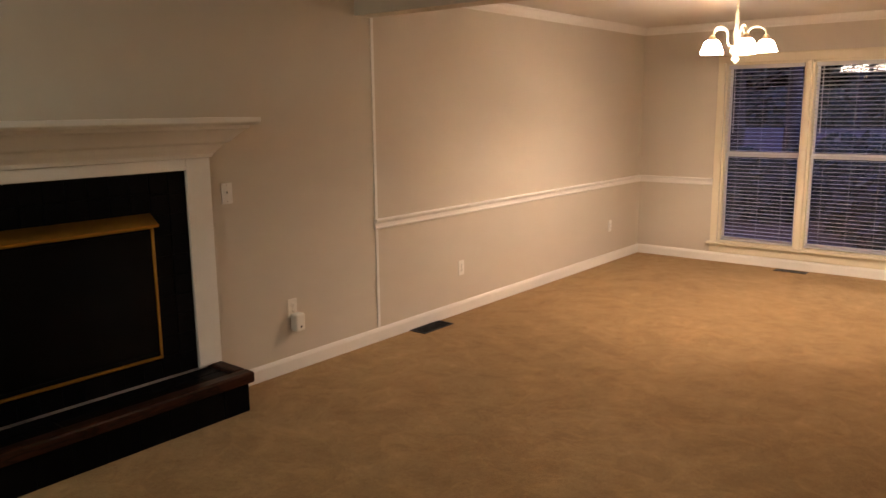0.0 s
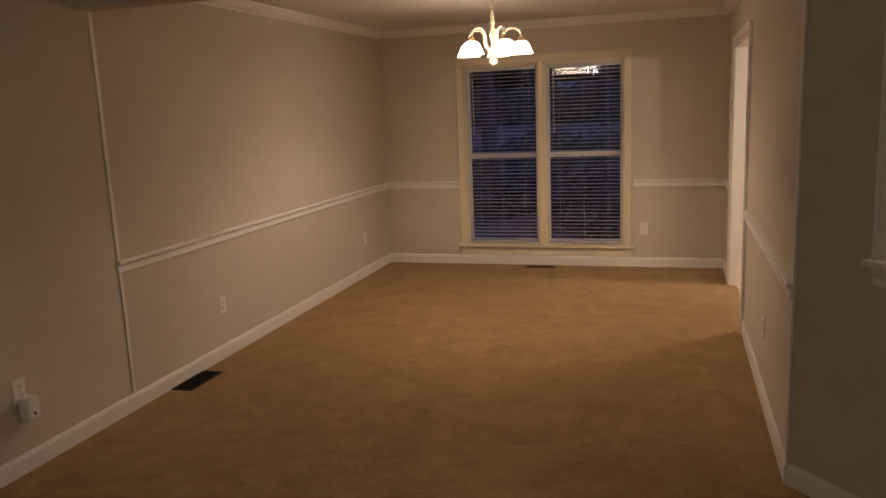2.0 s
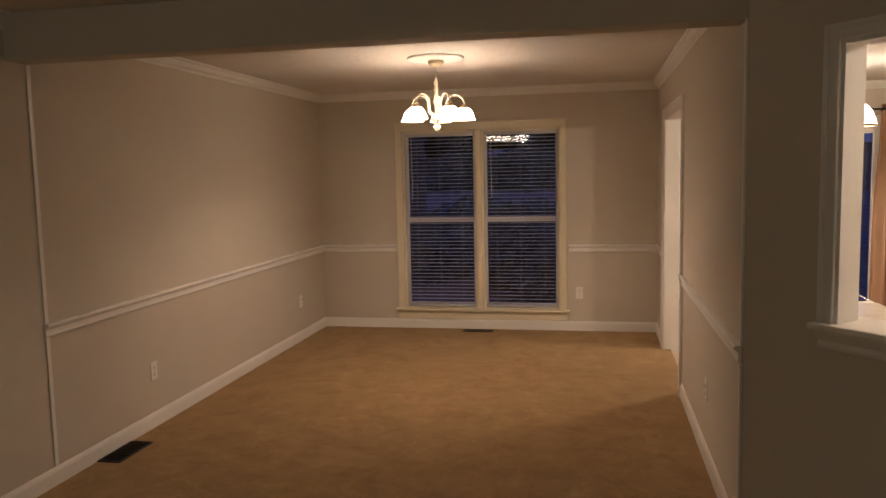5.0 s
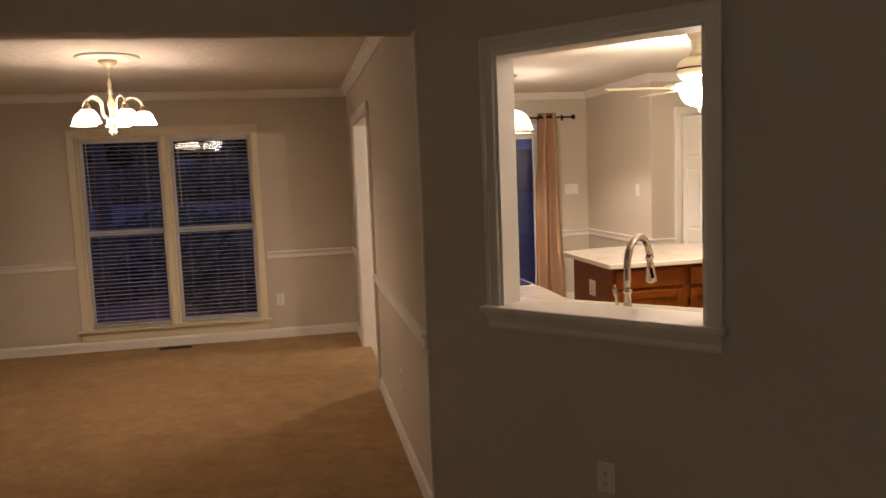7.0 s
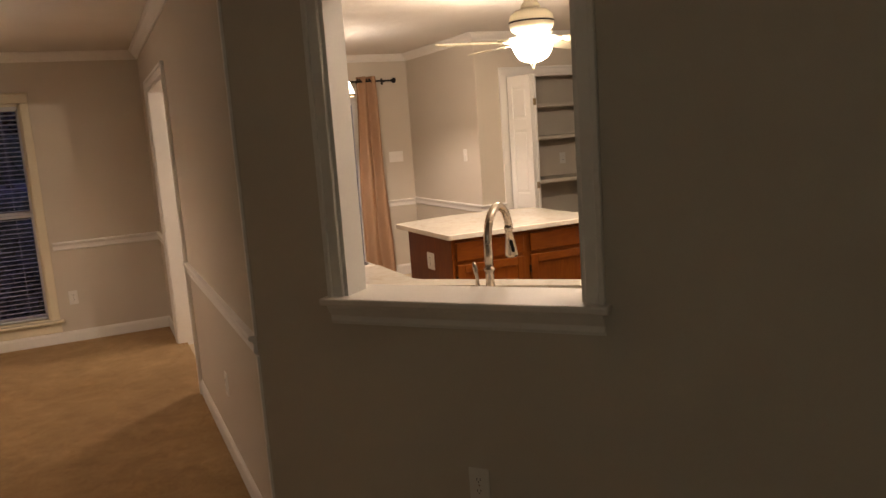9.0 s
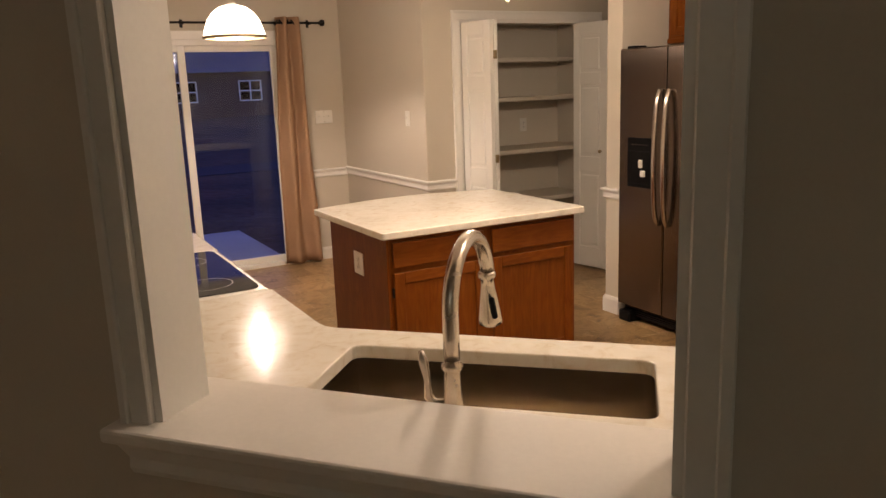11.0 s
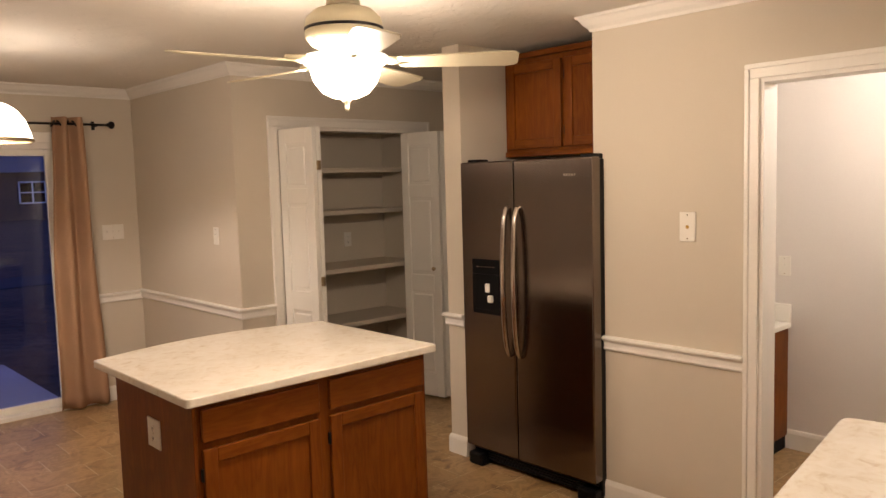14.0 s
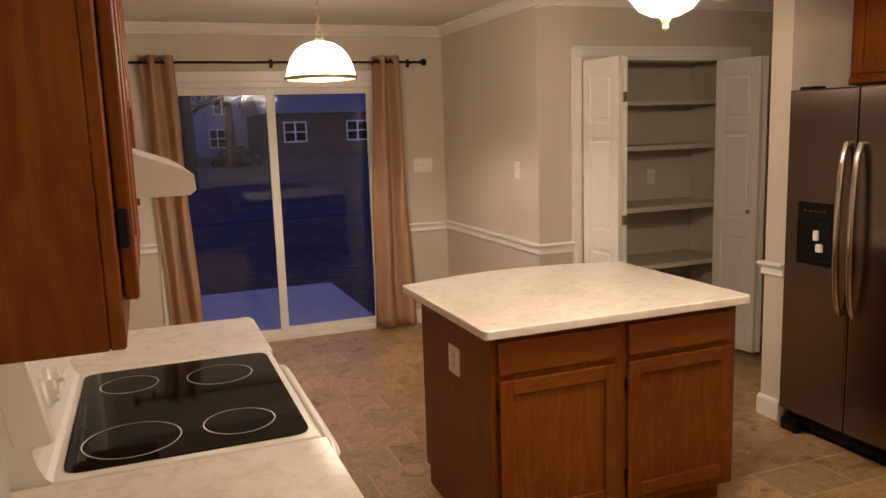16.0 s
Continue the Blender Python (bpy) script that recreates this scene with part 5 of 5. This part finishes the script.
# ---- bathroom vanity ----
va = thing("vanity", "oak bathroom vanity with white top and backsplash", "vanity", (0, 0, 0))
part("body", bm_box(7.87, 8.37, 0.79, 1.04, 0.08, 0.735, 0.003, 1), OAKZ, va)
part("toe", bm_box(7.93, 8.37, 0.80, 1.04, 0, 0.08), SOOT, va)
part("vanity_top", bm_box(7.84, 8.378, 0.775, 1.045, 0.735, 0.765, 0.006, 2), PLATE, va, "white cultured stone top")
part("backsplash", bm_box(8.355, 8.379, 0.775, 1.045, 0.765, 0.875, 0.005, 2), PLATE, va)
part("door", bm_box(7.852, 7.869, 0.82, 1.03, 0.12, 0.55, 0.005, 2), OAKZ, va)
part("drawer_front", bm_box(7.852, 7.869, 0.82, 1.03, 0.58, 0.72, 0.005, 2), OAKY, va)

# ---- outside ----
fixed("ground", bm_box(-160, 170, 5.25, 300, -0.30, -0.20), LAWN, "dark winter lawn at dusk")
fixed("ground_slab", bm_box(-12, 14, -9, 5.19, -0.32, -0.07), CONCRETE, "concrete slab under the house", "foundation")
fixed("patio", bm_box(3.3, 5.75, 5.20, 7.5, -0.22, -0.06, 0.01, 1), CONCRETE, "pale concrete patio slab outside the door", "patio")
fixed("road", bm_box(-160, 170, 15.5, 17.5, -0.199, -0.185), surface("dark_asphalt", (0.03, 0.03, 0.033), 0.9, 0, 0.4, 30, 0.15, 0.4, 0.01), "dark narrow road across the lawn")


def gable_house(label, at, w, d, h, roof, windows, material, turn=0.0):
    ob = thing("house", label, "house", at, turn)
    part("wall", bm_box(0, w, 0, d, 0, h), material, ob)
    part("roof", bm_move(bm_prism([(-0.5, 0), (d + 0.5, 0), (d / 2, roof)], -0.5, w + 0.5), Matrix(((0, 0, 1, 0), (1, 0, 0, 0), (0, 1, 0, h), (0, 0, 0, 1)))), FARROOF, ob)
    for x, z, ww, hh in windows:
        wd = part("window", bm_join(bm_box(x, x + ww, -0.08, 0.02, z, z + 0.09), bm_box(x, x + ww, -0.08, 0.02, z + hh - 0.09, z + hh), bm_box(x, x + 0.09, -0.08, 0.02, z, z + hh), bm_box(x + ww - 0.09, x + ww, -0.08, 0.02, z, z + hh), bm_box(x + ww / 2 - 0.05, x + ww / 2 + 0.05, -0.09, 0.02, z, z + hh), bm_box(x, x + ww, -0.07, 0.02, z + hh / 2 - 0.04, z + hh / 2 + 0.04)), FARTRIM, ob)
        part("pane", bm_box(x + 0.08, x + ww - 0.08, -0.03, 0.01, z + 0.08, z + hh - 0.08), COOKTOP, wd)
    return ob


gable_house("dark brick ranch house with white windows", (12.3, 56, -0.3), 17, 10, 3.3, 3.6, [(1.3, 1.2, 1.7, 1.5), (6.0, 1.2, 1.7, 1.5), (11.5, 1.2, 1.7, 1.5)], FARBRICK)
gable_house("two-storey house with porch beyond the lawn", (5.0, 68, -0.3), 8, 9, 5.6, 3.4, [(1.5, 0.8, 1.4, 1.6), (4.3, 0.8, 1.4, 1.6), (4.8, 3.6, 1.4, 1.4)], FARSIDE)
gable_house("pale house between the trees", (-11.6, 98, -0.2), 3.6, 6, 2.2, 2.3, [(1.1, 0.8, 1.3, 1.1)], FARSIDE)


def tree(at, height, spread, seed, leafy):
    rnd = random.Random(seed)
    ob = thing("tree", "dark dusk tree with thin bare limbs" if not leafy else "dark evergreen tree standing on the lawn", "tree", at, 0, "garden trees")
    trunk = [(0.05 * math.sin(k), 0.04 * math.cos(1.7 * k), height * k / 8) for k in range(9)]
    limbs = [bm_tube(trunk, 0.2, 10, [0.20 * (1 - 0.85 * k / 8) * height / 7 for k in range(9)])]
    tips = []
    for k in range(26):
        z = height * (0.25 + 0.7 * rnd.random())
        a, r = rnd.uniform(0, 6.28), spread * rnd.uniform(0.4, 1.0) * (1.15 - z / height)
        tip = (r * math.cos(a), r * math.sin(a), z + rnd.uniform(0.2, 0.9) * r)
        mid = (tip[0] * 0.5 + rnd.uniform(-0.2, 0.2), tip[1] * 0.5, z + 0.35 * (tip[2] - z))
        limbs.append(bm_tube([(0, 0, z), mid, tip], 0.03, 5, [0.05, 0.03, 0.01]))
        tips.append((mid, tip))
    part("trunk", bm_join(*limbs), BARK, ob)
    bm = bmesh.new()
    for mid, tip in tips:
        for _ in range(70 if leafy else 22):
            t = rnd.random()
            c = Vector(mid).lerp(Vector(tip), t) + Vector((rnd.gauss(0, 0.35), rnd.gauss(0, 0.35), rnd.gauss(0, 0.3)))
            u = Vector((rnd.gauss(0, 1), rnd.gauss(0, 1), rnd.gauss(0, 1))).normalized() * rnd.uniform(0.06, 0.16)
            v = u.orthogonal().normalized() * rnd.uniform(0.04, 0.09)
            bm.faces.new([bm.verts.new(c + s) for s in (-u, v, u, -v)])
    part("crown", bm, LEAF, ob)


for i, (x, y, h, sp, lf) in enumerate([(5.3, 26, 9, 3.0, 0), (-3.2, 17, 8, 3.2, 1), (-6.5, 22, 10, 3.5, 1), (-2.6, 20, 9, 2.6, 0), (-8.5, 60, 8, 3.0, 0), (-2.0, 55, 9, 3.0, 0), (-11, 30, 11, 4.2, 1), (-2.6, 13.5, 6.5, 2.4, 1), (8.5, 44, 11, 4.0, 0), (-12.5, 40, 12, 4.5, 1)]):
    tree((x, y, -0.2), h, sp, 11 + i, lf)


def shrub(at, r, seed):
    rnd = random.Random(seed)
    big = max(1.0, r * 1.3)
    ob = thing("shrub", "dark rounded evergreen shrub", "shrub", at, 0, "garden shrubs")
    bm = bmesh.new()
    for _ in range(900):
        d = Vector((rnd.gauss(0, 1), rnd.gauss(0, 1), abs(rnd.gauss(0, 1)))).normalized() * r * rnd.uniform(0.55, 1.05)
        d.z *= 0.8
        u = Vector((rnd.gauss(0, 1), rnd.gauss(0, 1), rnd.gauss(0, 1))).normalized() * rnd.uniform(0.05, 0.1) * big
        v = u.orthogonal().normalized() * 0.05 * big
        bm.faces.new([bm.verts.new(d + s) for s in (-u, v, u, -v)])
    part("crown", bm, LEAF, ob)
    part("stem", bm_tube([(0, 0, 0), (0.03, 0, r * 0.5)], 0.05, 6), BARK, ob)


shrub((9.0, 45, -0.2), 1.4, 3)
shrub((2.0, 8.6, -0.2), 1.15, 4)
shrub((2.6, 7.2, -0.2), 0.9, 5)
for k, (x, y, r) in enumerate([(0.9, 10.4, 1.2), (-0.6, 9.6, 1.3), (-2.2, 10.8, 1.5), (0.2, 13.5, 1.5), (1.5, 14.0, 1.4)]):
    shrub((x, y, -0.2), r, 60 + k)
for k in range(15):
    shrub((-26 + 1.75 * k + 0.6 * math.sin(7 * k), 70 + 3 * math.cos(5 * k), -0.2), 3.9 + 1.3 * math.sin(3.1 * k), 20 + k)

# ---- kitchen floor tiles, laid in staggered rows ----
TL, TW = 0.36, 0.26
tile_mesh, rest = None, []
for k in range(26):
    for i in range(-1, 16):
        x0, y0 = 3.49 + (i + (0.5 if k % 2 else 0.0)) * TL, -1.72 + k * TW
        if x0 < 3.48 or x0 > 8.5 or y0 > 4.95 or x0 + y0 < 3.25 or (x0 > 6.3 and y0 > 4.0):
            continue
        if x0 < 4.0 and y0 < 2.0 or x0 > 7.25 or y0 < -0.55 or y0 > 4.6:
            rest.append((x0, y0))
        elif tile_mesh is None:
            first = part("tile", bm_box(0.0025, TL - 0.0025, 0.0025, TW - 0.0025, -0.004, 0.0, 0.0006, 1), TILE, kitchen_floor)
            tile_mesh = first.data
            first.location = (x0, y0, 0)
        else:
            o = new("tile", tile_mesh)
            o.parent = kitchen_floor
            o.location = (x0, y0, 0)
others = part("outer_tiles", bm_join(*[bm_box(x + 0.0025, x + TL - 0.0025, y + 0.0025, y + TW - 0.0025, -0.004, 0.0) for x, y in rest]), TILE, kitchen_floor, "brown stone-look tiles by the walls")
others["kind"] = "stuff"
